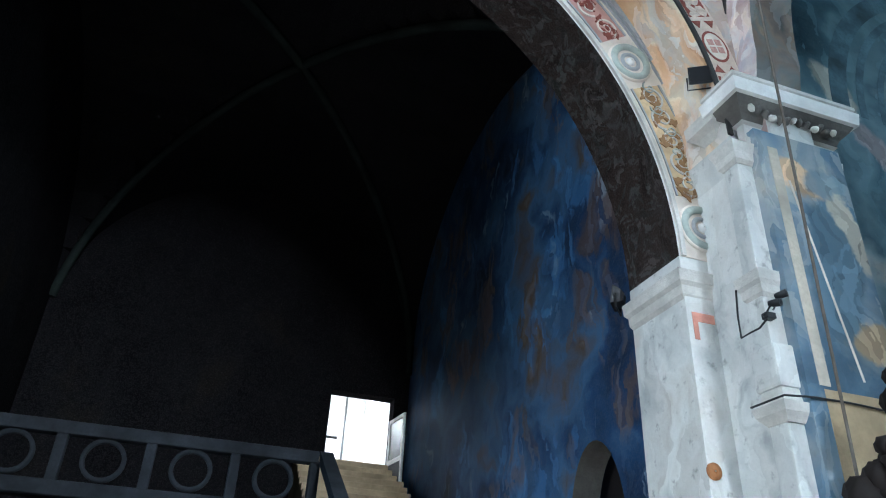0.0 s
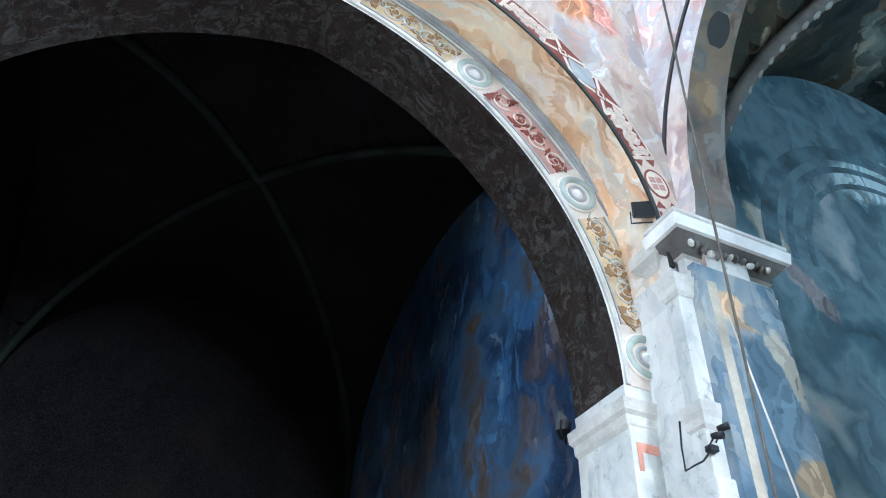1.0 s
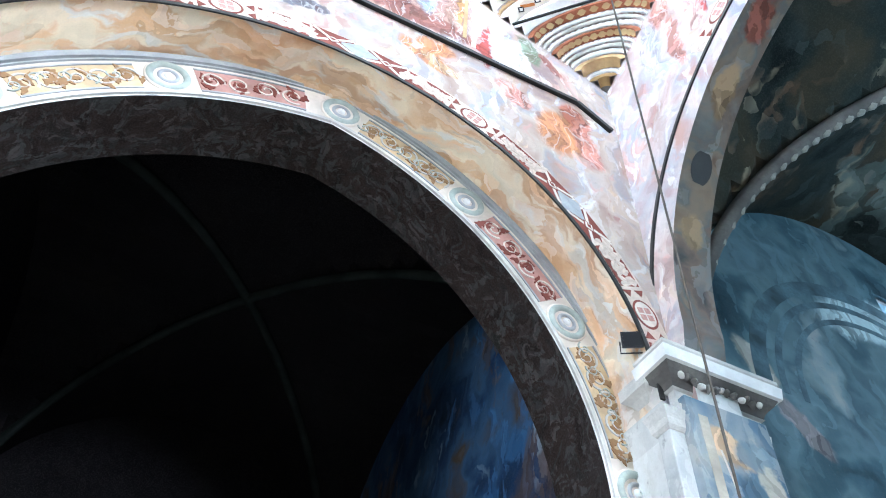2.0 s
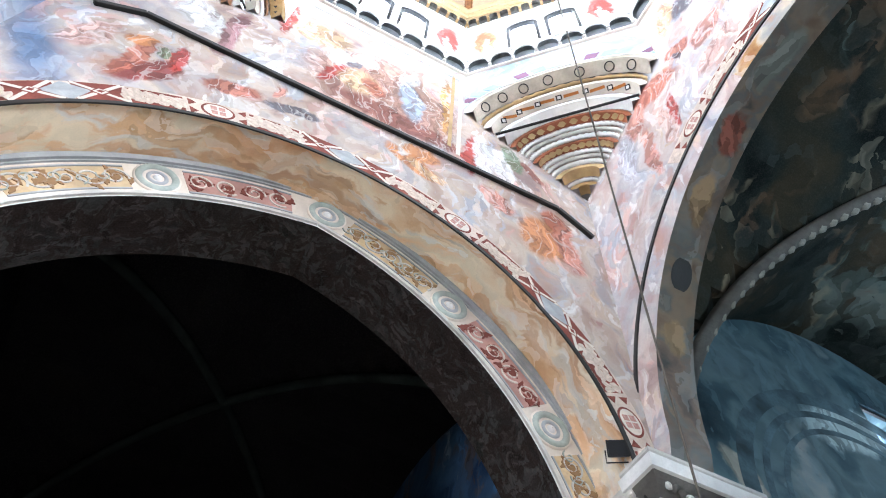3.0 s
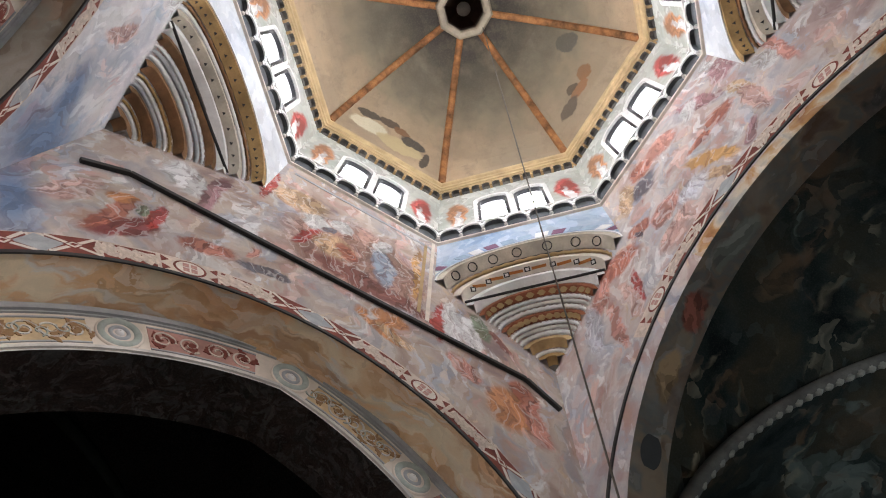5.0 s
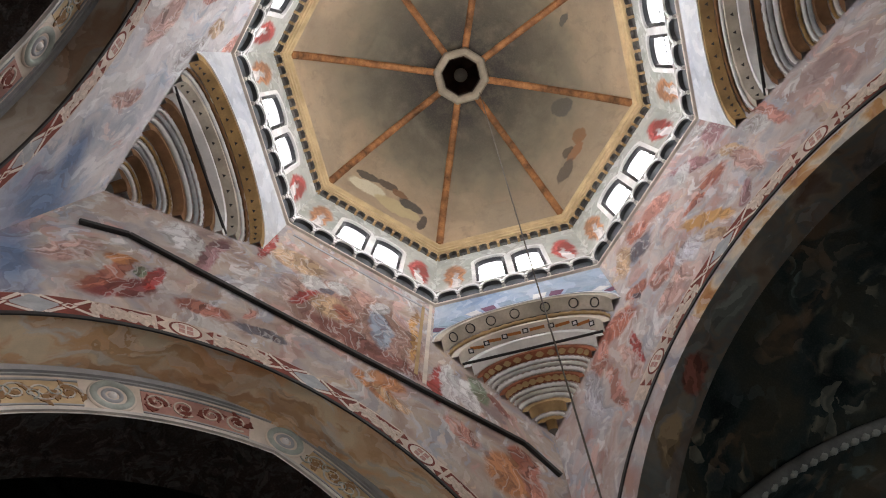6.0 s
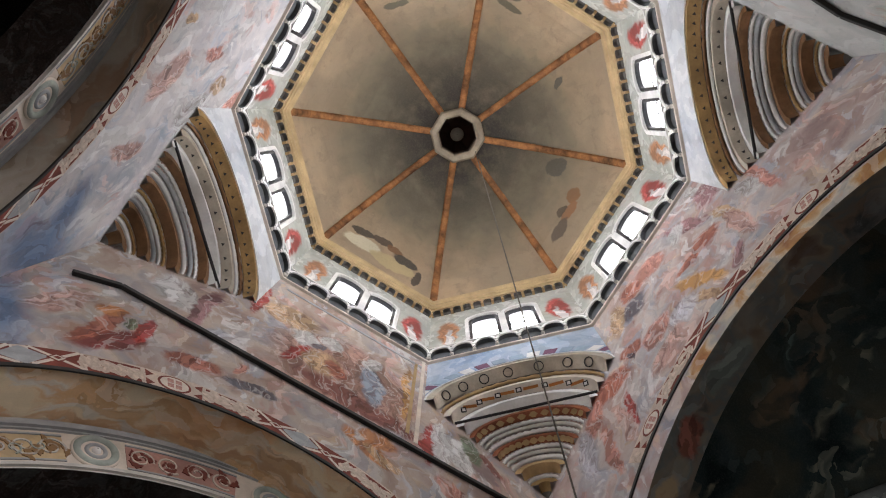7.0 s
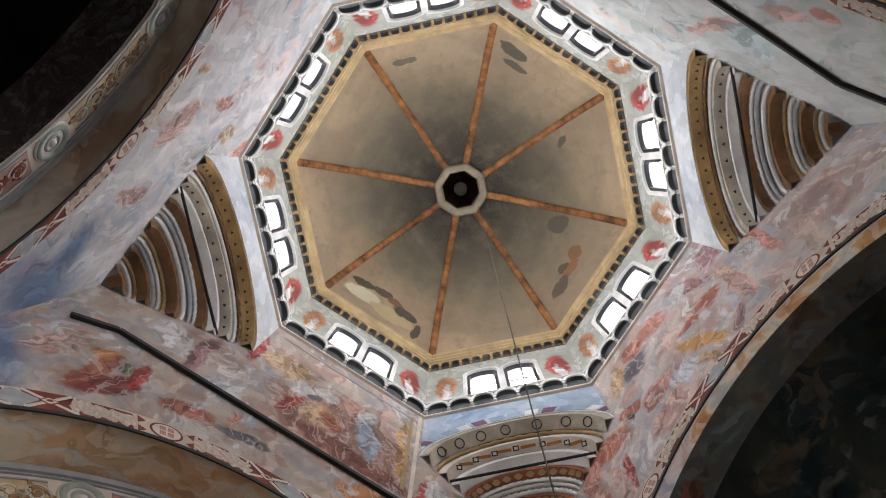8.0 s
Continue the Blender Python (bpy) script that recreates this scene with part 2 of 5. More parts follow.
M_NORTH = fresco("north_fresco", PALE, N_PANEL + N_FIGS + N_LOW, layers=PINKS, wash=(0.5, 0.45, 0.43), turn=(0.2, 0.9, 0))
M_EAST = fresco("east_fresco", PALE_E, E_FIGS + E_LOW, layers=PINKS, wash=(0.54, 0.5, 0.49), turn=(0.2, -0.5, 0))
M_WEST = fresco("west_fresco", [(0.3, (0.4, 0.42, 0.47)), (0.5, (0.66, 0.62, 0.62)), (0.65, (0.54, 0.53, 0.56)), (0.8, (0.6, 0.48, 0.44))], W_FIGS, layers=[((0.58, 0.38, 0.35), 0.6), ((0.36, 0.43, 0.52), 0.57), ((0.72, 0.71, 0.7), 0.53)])
M_SOUTH = fresco("south_fresco", [(0.3, (0.48, 0.52, 0.5)), (0.5, (0.66, 0.68, 0.66)), (0.7, (0.48, 0.53, 0.51))], S_FIGS, layers=[((0.56, 0.42, 0.36), 0.61), ((0.36, 0.43, 0.44), 0.57)])
M_SOFFIT = fresco("arch_soffit_fresco", [(0.3, (0.66, 0.353, 0.185)), (0.42, (0.82, 0.595, 0.386)), (0.5, (0.87, 0.735, 0.554)), (0.56, (0.74, 0.632, 0.47)), (0.62, (0.83, 0.567, 0.353)), (0.72, (0.68, 0.372, 0.202))],
                  uv=True, stretch=(0.5, 1.6, 1), scale=0.9, wash=(0.86, 0.77, 0.63), wash_amount=0.25, lscale=0.9, lstretch=(0.7, 2.4, 1), grime=0.1, turn=(0, 0, 0.45), brush=1.1,
                  layers=[((0.78, 0.38, 0.2), 0.5), ((0.87, 0.79, 0.66), 0.52), ((0.54, 0.52, 0.49), 0.6), ((0.74, 0.4, 0.2), 0.55)])
# darker and greyer colours than on the north and south soffits
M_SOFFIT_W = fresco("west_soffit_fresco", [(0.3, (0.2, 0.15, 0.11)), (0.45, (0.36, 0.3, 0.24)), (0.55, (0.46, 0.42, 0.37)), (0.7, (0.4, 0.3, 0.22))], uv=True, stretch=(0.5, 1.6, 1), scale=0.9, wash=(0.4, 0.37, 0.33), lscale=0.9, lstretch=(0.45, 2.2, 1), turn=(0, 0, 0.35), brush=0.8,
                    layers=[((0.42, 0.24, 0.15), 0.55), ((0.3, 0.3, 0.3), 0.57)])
# painted soffit whose colours are lowered to hold the east arch's shade
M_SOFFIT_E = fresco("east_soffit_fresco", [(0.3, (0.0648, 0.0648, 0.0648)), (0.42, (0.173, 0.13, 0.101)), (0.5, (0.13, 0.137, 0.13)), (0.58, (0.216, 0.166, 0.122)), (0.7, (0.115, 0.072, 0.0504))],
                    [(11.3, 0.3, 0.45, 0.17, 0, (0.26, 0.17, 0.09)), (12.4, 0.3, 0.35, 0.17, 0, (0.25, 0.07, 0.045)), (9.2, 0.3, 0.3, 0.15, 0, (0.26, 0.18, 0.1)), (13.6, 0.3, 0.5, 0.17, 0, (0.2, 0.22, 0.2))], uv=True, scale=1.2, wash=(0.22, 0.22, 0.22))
M_DIAG = fresco("squinch_wall_blue", [(0.35, (0.24, 0.34, 0.5)), (0.55, (0.42, 0.5, 0.6)), (0.7, (0.32, 0.42, 0.54))], wash=(0.55, 0.58, 0.62))
M_STRIPE = fresco("arch_edge_paint", [(0.3, (0.3, 0.12, 0.05)), (0.45, (0.5, 0.28, 0.12)), (0.55, (0.6, 0.5, 0.38)), (0.65, (0.35, 0.35, 0.34)), (0.78, (0.5, 0.22, 0.1))], scale=1.6, wash=(0.5, 0.45, 0.4))
M_DIAGW = fresco("squinch_wall_white", [(0.35, (0.46, 0.5, 0.56)), (0.55, (0.64, 0.66, 0.68)), (0.7, (0.55, 0.58, 0.62))], wash=(0.66, 0.67, 0.68))
# mottled stone, darkened so that the deep soffit's shade lies in the colour
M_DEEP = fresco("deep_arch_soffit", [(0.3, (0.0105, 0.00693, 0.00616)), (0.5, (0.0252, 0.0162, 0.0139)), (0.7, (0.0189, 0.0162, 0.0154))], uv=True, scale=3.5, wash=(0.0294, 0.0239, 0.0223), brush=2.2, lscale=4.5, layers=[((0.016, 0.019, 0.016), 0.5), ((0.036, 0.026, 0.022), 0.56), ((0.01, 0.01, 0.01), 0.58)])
M_PIER = fresco("whitewashed_pier", [(0.28, (0.36, 0.37, 0.37)), (0.42, (0.54, 0.55, 0.53)), (0.55, (0.66, 0.66, 0.63)), (0.75, (0.54, 0.52, 0.48))], wash=(0.5, 0.5, 0.48), scale=2.4, bump=0.35, stretch=(1, 1, 0.4), grime=0.9)
M_BLUE = fresco("blue_fresco", [(0.28, (0.008, 0.016, 0.035)), (0.45, (0.015, 0.045, 0.11)), (0.58, (0.05, 0.11, 0.2)), (0.7, (0.09, 0.06, 0.04)), (0.82, (0.18, 0.19, 0.2))],
                wash=(0.035, 0.065, 0.12), wash_amount=0.3, scale=0.6, lscale=0.5, layers=[((0.03, 0.13, 0.3), 0.55), ((0.08, 0.045, 0.03), 0.55), ((0.2, 0.26, 0.32), 0.63)])
M_CHAPEL = fresco("chapel_fresco", [(0.28, (0.02, 0.0405, 0.0553)), (0.42, (0.06, 0.108, 0.132)), (0.5, (0.12, 0.18, 0.204)), (0.58, (0.07, 0.113, 0.136)), (0.66, (0.2, 0.243, 0.255)), (0.78, (0.4, 0.36, 0.315))],
                  [(6.2, 8.0, 0.5, 0.25, -60, (0.36, 0.33, 0.28)), (6.7, 7.2, 0.5, 0.25, -50, (0.24, 0.2, 0.2)), (9.2, 10.2, 1.3, 0.5, 20, (0.42, 0.52, 0.55))], wash=(0.12, 0.18, 0.21), wash_amount=0.4, scale=0.55, brush=0.8, turn=(0.2, 1.0, 0), grime=0.5)
# vault paint in browns and greens, darkened to include the chapel's shade
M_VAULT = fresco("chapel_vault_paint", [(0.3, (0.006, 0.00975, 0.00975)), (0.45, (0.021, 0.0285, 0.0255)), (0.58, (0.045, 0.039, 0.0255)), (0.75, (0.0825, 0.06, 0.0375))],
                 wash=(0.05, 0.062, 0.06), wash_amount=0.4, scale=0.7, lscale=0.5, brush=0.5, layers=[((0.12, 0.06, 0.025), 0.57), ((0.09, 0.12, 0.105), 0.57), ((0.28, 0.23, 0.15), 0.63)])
M_JAMB = fresco("jamb_fresco", [(0.3, (0.06, 0.1, 0.14)), (0.5, (0.13, 0.2, 0.27)), (0.65, (0.3, 0.33, 0.34)), (0.8, (0.42, 0.34, 0.25))],
                [(4.95, 5.0, 0.95, 0.34, 82, (0.09, 0.15, 0.2)), (4.75, 6.0, 0.36, 0.2, -20, TANP), (5.25, 5.6, 0.6, 0.14, -78, (0.45, 0.4, 0.32)), (5.1, 6.0, 0.3, 0.16, 10, (0.16, 0.22, 0.26)), (5.2, 4.25, 0.3, 0.2, 30, (0.4, 0.28, 0.16))], wash=(0.36, 0.36, 0.33), wash_amount=0.3, scale=0.9)
# near-black plaster: the shade of the choir and arms is put into its colour
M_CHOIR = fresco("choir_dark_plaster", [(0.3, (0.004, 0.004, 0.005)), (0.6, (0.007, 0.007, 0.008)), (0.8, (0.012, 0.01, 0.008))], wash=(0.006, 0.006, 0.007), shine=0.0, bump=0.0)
M_DRUM = fresco("drum_plaster", [(0.3, (0.336, 0.361, 0.328)), (0.55, (0.47, 0.479, 0.437)), (0.75, (0.42, 0.378, 0.302))],
                [(1.45, 19.6, 0.3, 1.0, 0, RED), (1.45, 18.9, 0.12, 0.9, 0, WHITE), (-1.45, 19.6, 0.3, 1.0, 0, (0.5, 0.2, 0.08)), (-1.42, 19.0, 0.12, 0.9, 0, WHITE)], wash=(0.62, 0.62, 0.6), wash_amount=0.3)
M_DOME = fresco("dome_plaster", [(0.3, (0.3, 0.26, 0.19)), (0.5, (0.42, 0.36, 0.26)), (0.7, (0.36, 0.34, 0.27))], wash=(0.3, 0.29, 0.25), wash_amount=0.5, scale=0.5)
M_WHITE = plain("white_limewash", (0.72, 0.71, 0.69), var=0.2)
M_CREAM = plain("cream_band", (0.66, 0.58, 0.5), var=0.2)
M_BORD = plain("faded_border_ground", (0.58, 0.47, 0.39), var=0.35)
M_GREYM = plain("grey_moulding", (0.36, 0.37, 0.38), var=0.25)
M_LINE = plain("dark_iron_line", (0.03, 0.028, 0.027), 0.6)
M_REDP = plain("brick_red_paint", (0.3, 0.07, 0.05), var=0.4, by_object=True)
M_WINEP = plain("dark_red_paint", (0.2, 0.05, 0.035), var=0.4)
M_OCHREP = plain("ochre_paint", (0.48, 0.32, 0.16), var=0.35, by_object=True)
M_TAN = plain("tan_stone", (0.4, 0.3, 0.18), var=0.35)
M_PURPLE = plain("purple_paint", (0.22, 0.1, 0.16), by_object=True)
M_BLUEP = plain("pale_blue_paint", (0.3, 0.4, 0.5), by_object=True)
M_GREENG = plain("grey_green_paint", (0.36, 0.4, 0.36), var=0.35)
M_SCROLL = plain("dusty_red_panel", (0.46, 0.25, 0.21), var=0.35)
M_STONE = plain("weathered_limestone", (0.55, 0.53, 0.49), var=0.3, bump=0.5)
# dark stone; also stands in for shade inside the small arches
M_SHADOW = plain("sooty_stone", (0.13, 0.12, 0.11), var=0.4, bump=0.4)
M_TERRA = plain("terracotta_frieze", (0.42, 0.28, 0.15), var=0.35)
M_RIB = plain("red_brown_rib", (0.27, 0.115, 0.045), var=0.7, scale=7)
M_BLACK = plain("black_metal", (0.02, 0.02, 0.022), 0.45, metal=0.2)
M_DWOOD = plain("dark_carved_wood", (0.008, 0.005, 0.004), 0.8)
M_ROPE = plain("hemp_rope", (0.1, 0.085, 0.07), scale=40)
M_FLOOR = plain("stone_floor", (0.55, 0.48, 0.4), 0.5)
M_CONE = plain("orange_disc", (0.45, 0.16, 0.04))
M_GLASS = Mat("window_glass", 0.05)
M_GLASS.b.inputs["Transmission Weight"].default_value = 1.0
M_GLASS.b.inputs["IOR"].default_value = 1.05
M_GLASS = M_GLASS.done((0.95, 0.97, 1.0))

# ---- building helpers ----
W = 4.5                      # half width of the crossing
Z_RING = 26.0


def mesh_ob(name, verts, faces, mats, parent=None, m=None, slots=None, uvs=None, smooth=False):
    me = bpy.data.meshes.new(name)
    me.from_pydata([tuple(v) for v in verts], [], faces)
    for k in mats if isinstance(mats, (list, tuple)) else [mats]:
        me.materials.append(k)
    if slots:
        me.polygons.foreach_set("material_index", slots)
    if uvs:
        layer = me.uv_layers.new(name="UVMap")
        flat = [c for f in uvs for p in f for c in p]
        layer.data.foreach_set("uv", flat)
    if smooth:
        me.polygons.foreach_set("use_smooth", [True] * len(me.polygons))
    bm = bmesh.new()
    bm.from_mesh(me)
    bmesh.ops.recalc_face_normals(bm, faces=bm.faces)
    bm.to_mesh(me)
    bm.free()
    ob = new(name, me)
    ob.parent = parent
    if m is not None:
        ob.matrix_basis = m
    return ob


def piece(name, me, parent, m):
    """One more object on a mesh that alike pieces share."""
    ob = new(name, me)
    ob.parent = parent
    ob.matrix_basis = m
    return ob


def turned(deg):
    return Matrix.Rotation(radians(deg), 4, "Z")


def arc(cx, cz, r, a0, a1, n):
    return [(cx + r * math.cos(radians(a0 + (a1 - a0) * i / n)), cz + r * math.sin(radians(a0 + (a1 - a0) * i / n))) for i in range(n + 1)]


def arch_slab(name, prof, x0, x1, top, y0, y1, mats, turn=0, bottom=0.0, parent=None, jamb_top=0.0):
    """A wall in its own xz plane from y0 (inside) to y1, open below the profile (left to right); slot 1 is the soffit."""
    vs, fs, sl, uv = [], [], [], []
    pts = [(x0, bottom), (prof[0][0], bottom)] + prof + [(prof[-1][0], bottom), (x1, bottom)]
    pts = [p for i, p in enumerate(pts) if i == 0 or (abs(p[0] - pts[i - 1][0]) + abs(p[1] - pts[i - 1][1])) > 1e-6]
    n = len(pts)
    for y in (y0, y1):
        vs += [(x, y, z) for x, z in pts] + [(x, y, top) for x, z in pts]
    o, s = 2 * n, 0.0
    two = 1 if isinstance(mats, (list, tuple)) and len(mats) > 1 else 0
    for i in range(n - 1):
        (xa, za), (xb, zb) = pts[i], pts[i + 1]
        if abs(xa - xb) > 1e-6:
            fs += [(i, i + 1, n + i + 1, n + i), (o + i + 1, o + i, o + n + i, o + n + i + 1), (n + i, n + i + 1, o + n + i + 1, o + n + i)]
            sl += [0, 0, 0]
            uv += [[(xa, za), (xb, zb), (xb, top), (xa, top)], [(xb, zb), (xa, za), (xa, top), (xb, top)], [(xa, y0), (xb, y0), (xb, y1), (xa, y1)]]
        d = math.hypot(xb - xa, zb - za)
        if not (zb == bottom and za == bottom):
            fs.append((i + 1, i, o + i, o + i + 1))
            sl.append(two if zb > jamb_top or not jamb_top else 2)
            uv.append([(s + d, 0), (s, 0), (s, y1 - y0), (s + d, y1 - y0)])
            s += d
        else:
            fs.append((i + 1, i, o + i, o + i + 1))
            sl.append(0)
            uv.append([(xb, y0), (xa, y0), (xa, y1), (xb, y1)])
    for e in (0, n - 1):
        fs.append((e, o + e, o + n + e, n + e))
        sl.append(0)
        uv.append([(y0, 0), (y1, 0), (y1, top), (y0, top)])
    return mesh_ob(name, vs, fs, mats, parent, turned(turn), sl, uv)


def strip(name, path, width_in, width_out, y, thick, mat, parent, turn_c=None):
    """A flat band along an arch: path gives (x, z, nx, nz) with the outward normal."""
    vs, fs = [], []
    for x, z, nx, nz in path:
        a, b = (x - nx * width_in, z - nz * width_in), (x + nx * width_out, z + nz * width_out)
        vs += [(a[0], y, a[1]), (b[0], y, b[1]), (b[0], y - thick, b[1]), (a[0], y - thick, a[1])]
    for i in range(len(path) - 1):
        for k in range(4):
            fs.append((4 * i + k, 4 * i + (k + 1) % 4, 4 * i + 4 + (k + 1) % 4, 4 * i + 4 + k))
    fs += [(0, 1, 2, 3), tuple(4 * (len(path) - 1) + k for k in (3, 2, 1, 0))]
    return mesh_ob(name, vs, fs, mat, parent)


def ring_path(cx, cz, r, a0, a1, n):
    return [(cx + r * math.cos(t), cz + r * math.sin(t), math.cos(t), math.sin(t)) for t in (radians(a0 + (a1 - a0) * i / n) for i in range(n + 1))]


def plate_mesh(name, poly, thick, mat):
    """A thin plate with the outline poly in xz, its back at y = 0, its face at -thick."""
    n = len(poly)
    c = (sum(p[0] for p in poly) / n, sum(p[1] for p in poly) / n)
    vs = [(x, 0, z) for x, z in poly] + [(x, -thick, z) for x, z in poly] + [(c[0], -thick, c[1])]
    fs = [(i, (i + 1) % n, n + (i + 1) % n, n + i) for i in range(n)] + [(n + i, n + (i + 1) % n, 2 * n) for i in range(n)]
    me = bpy.data.meshes.new(name)
    me.from_pydata(vs, [], fs)
    me.materials.append(mat)
    return me


def tube_mesh(name, pts, r, mat, sides=6, closed=False):
    """A round bar along points."""
    vs, fs, n = [], [], len(pts)
    pts = [Vector(p) for p in pts]
    for i, p in enumerate(pts):
        a, b = pts[max(0, i - 1)], pts[min(n - 1, i + 1)]
        d = (b - a).normalized()
        u = d.cross(Vector((0.3, 0.2, 0.93))).normalized()
        v = d.cross(u)
        vs += [p + (u * math.cos(2 * math.pi * k / sides) + v * math.sin(2 * math.pi * k / sides)) * r for k in range(sides)]
    for i in range(n - 1):
        fs += [(sides * i + k, sides * i + (k + 1) % sides, sides * i + sides + (k + 1) % sides, sides * i + sides + k) for k in range(sides)]
    fs += [tuple(range(sides)), tuple(sides * (n - 1) + k for k in reversed(range(sides)))]
    me = bpy.data.meshes.new(name)
    me.from_pydata([tuple(v) for v in vs], [], fs)
    me.materials.append(mat)
    me.polygons.foreach_set("use_smooth", [True] * len(me.polygons))
    return me


def bar(name, pts, r, mat, parent=None, sides=6):
    ob = new(name, tube_mesh(name, pts, r, mat, sides))
    ob.parent = parent
    return ob


def box(name, lo, hi, mat, parent=None, m=None, bevel=0.0):
    bm = bmesh.new()
    bmesh.ops.create_cube(bm, size=1)
    for v in bm.verts:
        v.co = Vector([(a + b) / 2 + (b - a) * c for a, b, c in zip(lo, hi, v.co)])
    if bevel:
        bmesh.ops.bevel(bm, geom=bm.edges, offset=bevel, segments=2, profile=0.6, affect="EDGES")
    me = bpy.data.meshes.new(name)
    bm.to_mesh(me)
    bm.free()
    me.materials.append(mat)
    ob = new(name, me)
    ob.parent = parent
    if m is not None:
        ob.matrix_basis = m
    return ob


def moulding(name, lo, hi, z_steps, mat, parent=None):
    """A rectangular block whose outline steps in and out with height: z_steps are (z, projection)."""
    vs, fs = [], []
    for z, p in z_steps:
        vs += [(lo[0] - p, lo[1] - p, z), (hi[0] + p, lo[1] - p, z), (hi[0] + p, hi[1] + p, z), (lo[0] - p, hi[1] + p, z)]
    for i in range(len(z_steps) - 1):
        fs += [(4 * i + k, 4 * i + (k + 1) % 4, 4 * i + 4 + (k + 1) % 4, 4 * i + 4 + k) for k in range(4)]
    fs += [(3, 2, 1, 0), tuple(4 * (len(z_steps) - 1) + k for k in range(4))]
    return mesh_ob(name, vs, fs, mat, parent)


def empty(name, m=None):
    ob = new(name)
    ob.matrix_basis = m or Matrix()
    return ob


def structure(ob, label=""):
    return tagged(ob, label, "", "", "structure")


# ---- crossing: floor and four walls with their arches ----
structure(mesh_ob("floor", [(-25, -25, 0), (25, -25, 0), (25, 25, 0), (-25, 25, 0)], [(0, 1, 2, 3)], M_FLOOR), "worn grey stone floor of the church")


def outer(z0, r=4.2, jamb=4.28):
    return [(-jamb, z0 - 0.35)] + arc(0, z0, r, 180, 0, 64) + [(jamb, z0 - 0.35)]


R_IN, E_IN = 4.81, 0.88
A_TOP = math.degrees(math.acos(E_IN / R_IN))


def inner(z0):
    return [(E_IN - R_IN, z0 - 0.18)] + arc(E_IN, z0, R_IN, 180, 180 - A_TOP, 28) + arc(-E_IN, z0, R_IN, A_TOP, 0, 28)[1:] + [(R_IN - E_IN, z0 - 0.18)]


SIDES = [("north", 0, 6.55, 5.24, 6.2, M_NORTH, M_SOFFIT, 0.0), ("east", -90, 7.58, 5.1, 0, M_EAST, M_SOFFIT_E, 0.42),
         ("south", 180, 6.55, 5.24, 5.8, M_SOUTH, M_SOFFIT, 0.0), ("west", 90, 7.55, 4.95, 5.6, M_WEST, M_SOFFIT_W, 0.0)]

rnd = random.Random(5)
FLECKS = []
for k in range(7):
    n = rnd.randint(6, 9)
    FLECKS.append(plate_mesh("fleck", [(math.cos(6.283 * i / n) * rnd.uniform(0.25, 0.6), math.sin(6.283 * i / n) * rnd.uniform(0.25, 0.6)) for i in range(n)], 0.004, M_WINEP if k % 3 else M_REDP))
PALE_FLECKS = [plate_mesh("fleck", [(math.cos(6.283 * i / 9) * rnd.uniform(0.3, 0.6), math.sin(6.283 * i / 9) * rnd.uniform(0.3, 0.6)) for i in range(9)], 0.003, M_BORD) for k in range(7)]
TRI = plate_mesh("triangle", [(-0.5, -0.35), (0.5, -0.35), (0, 0.5)], 0.004, M_WINEP)
TRI_IN = plate_mesh("triangle", [(-0.5, -0.35), (0.5, -0.35), (0, 0.5)], 0.003, M_GREENG)
DIA = plate_mesh("diamond", [(-0.5, 0), (0, -0.5), (0.5, 0), (0, 0.5)], 0.004, M_WINEP)
DIA_IN = plate_mesh("diamond", [(-0.5, 0), (0, -0.5), (0.5, 0), (0, 0.5)], 0.004, M_CREAM)
RHOMB = plate_mesh("rhomb", [(-0.5, 0), (0, -0.5), (0.5, 0), (0, 0.5)], 0.004, M_GREYM)
OVAL = plate_mesh("roundel", [(0.5 * math.cos(6.283 * i / 24), 0.5 * math.sin(6.283 * i / 24)) for i in range(24)], 0.004, M_WINEP)
OVAL_IN = plate_mesh("roundel_field", [(0.5 * math.cos(6.283 * i / 24), 0.5 * math.sin(6.283 * i / 24)) for i in range(24)], 0.004, M_CREAM)
LATTICE = plate_mesh("lattice_field", [(-0.5, -0.5), (0.5, -0.5), (0.5, 0.5), (-0.5, 0.5)], 0.003, M_WINEP)
PALE_BAR = plate_mesh("lattice_bar", [(-0.5, -0.5), (0.5, -0.5), (0.5, 0.5), (-0.5, 0.5)], 0.003, M_CREAM)
PETAL = plate_mesh("quarter", [(-0.5, -0.5), (0.5, -0.5), (0.5, 0.5), (-0.5, 0.5)], 0.004, M_SCROLL)


def on_arc(cx, cz, r, ang, y, sx, sz, spin=0.0):
    """Pose of a flat piece on an arch face: its x runs along the arch, its z outwards."""
    t = radians(ang)
    return Matrix.Translation((cx + r * math.cos(t), y, cz + r * math.sin(t))) @ Matrix.Rotation(math.pi / 2 - t + radians(spin), 4, "Y") @ Matrix.Diagonal((sx, 1, sz, 1))


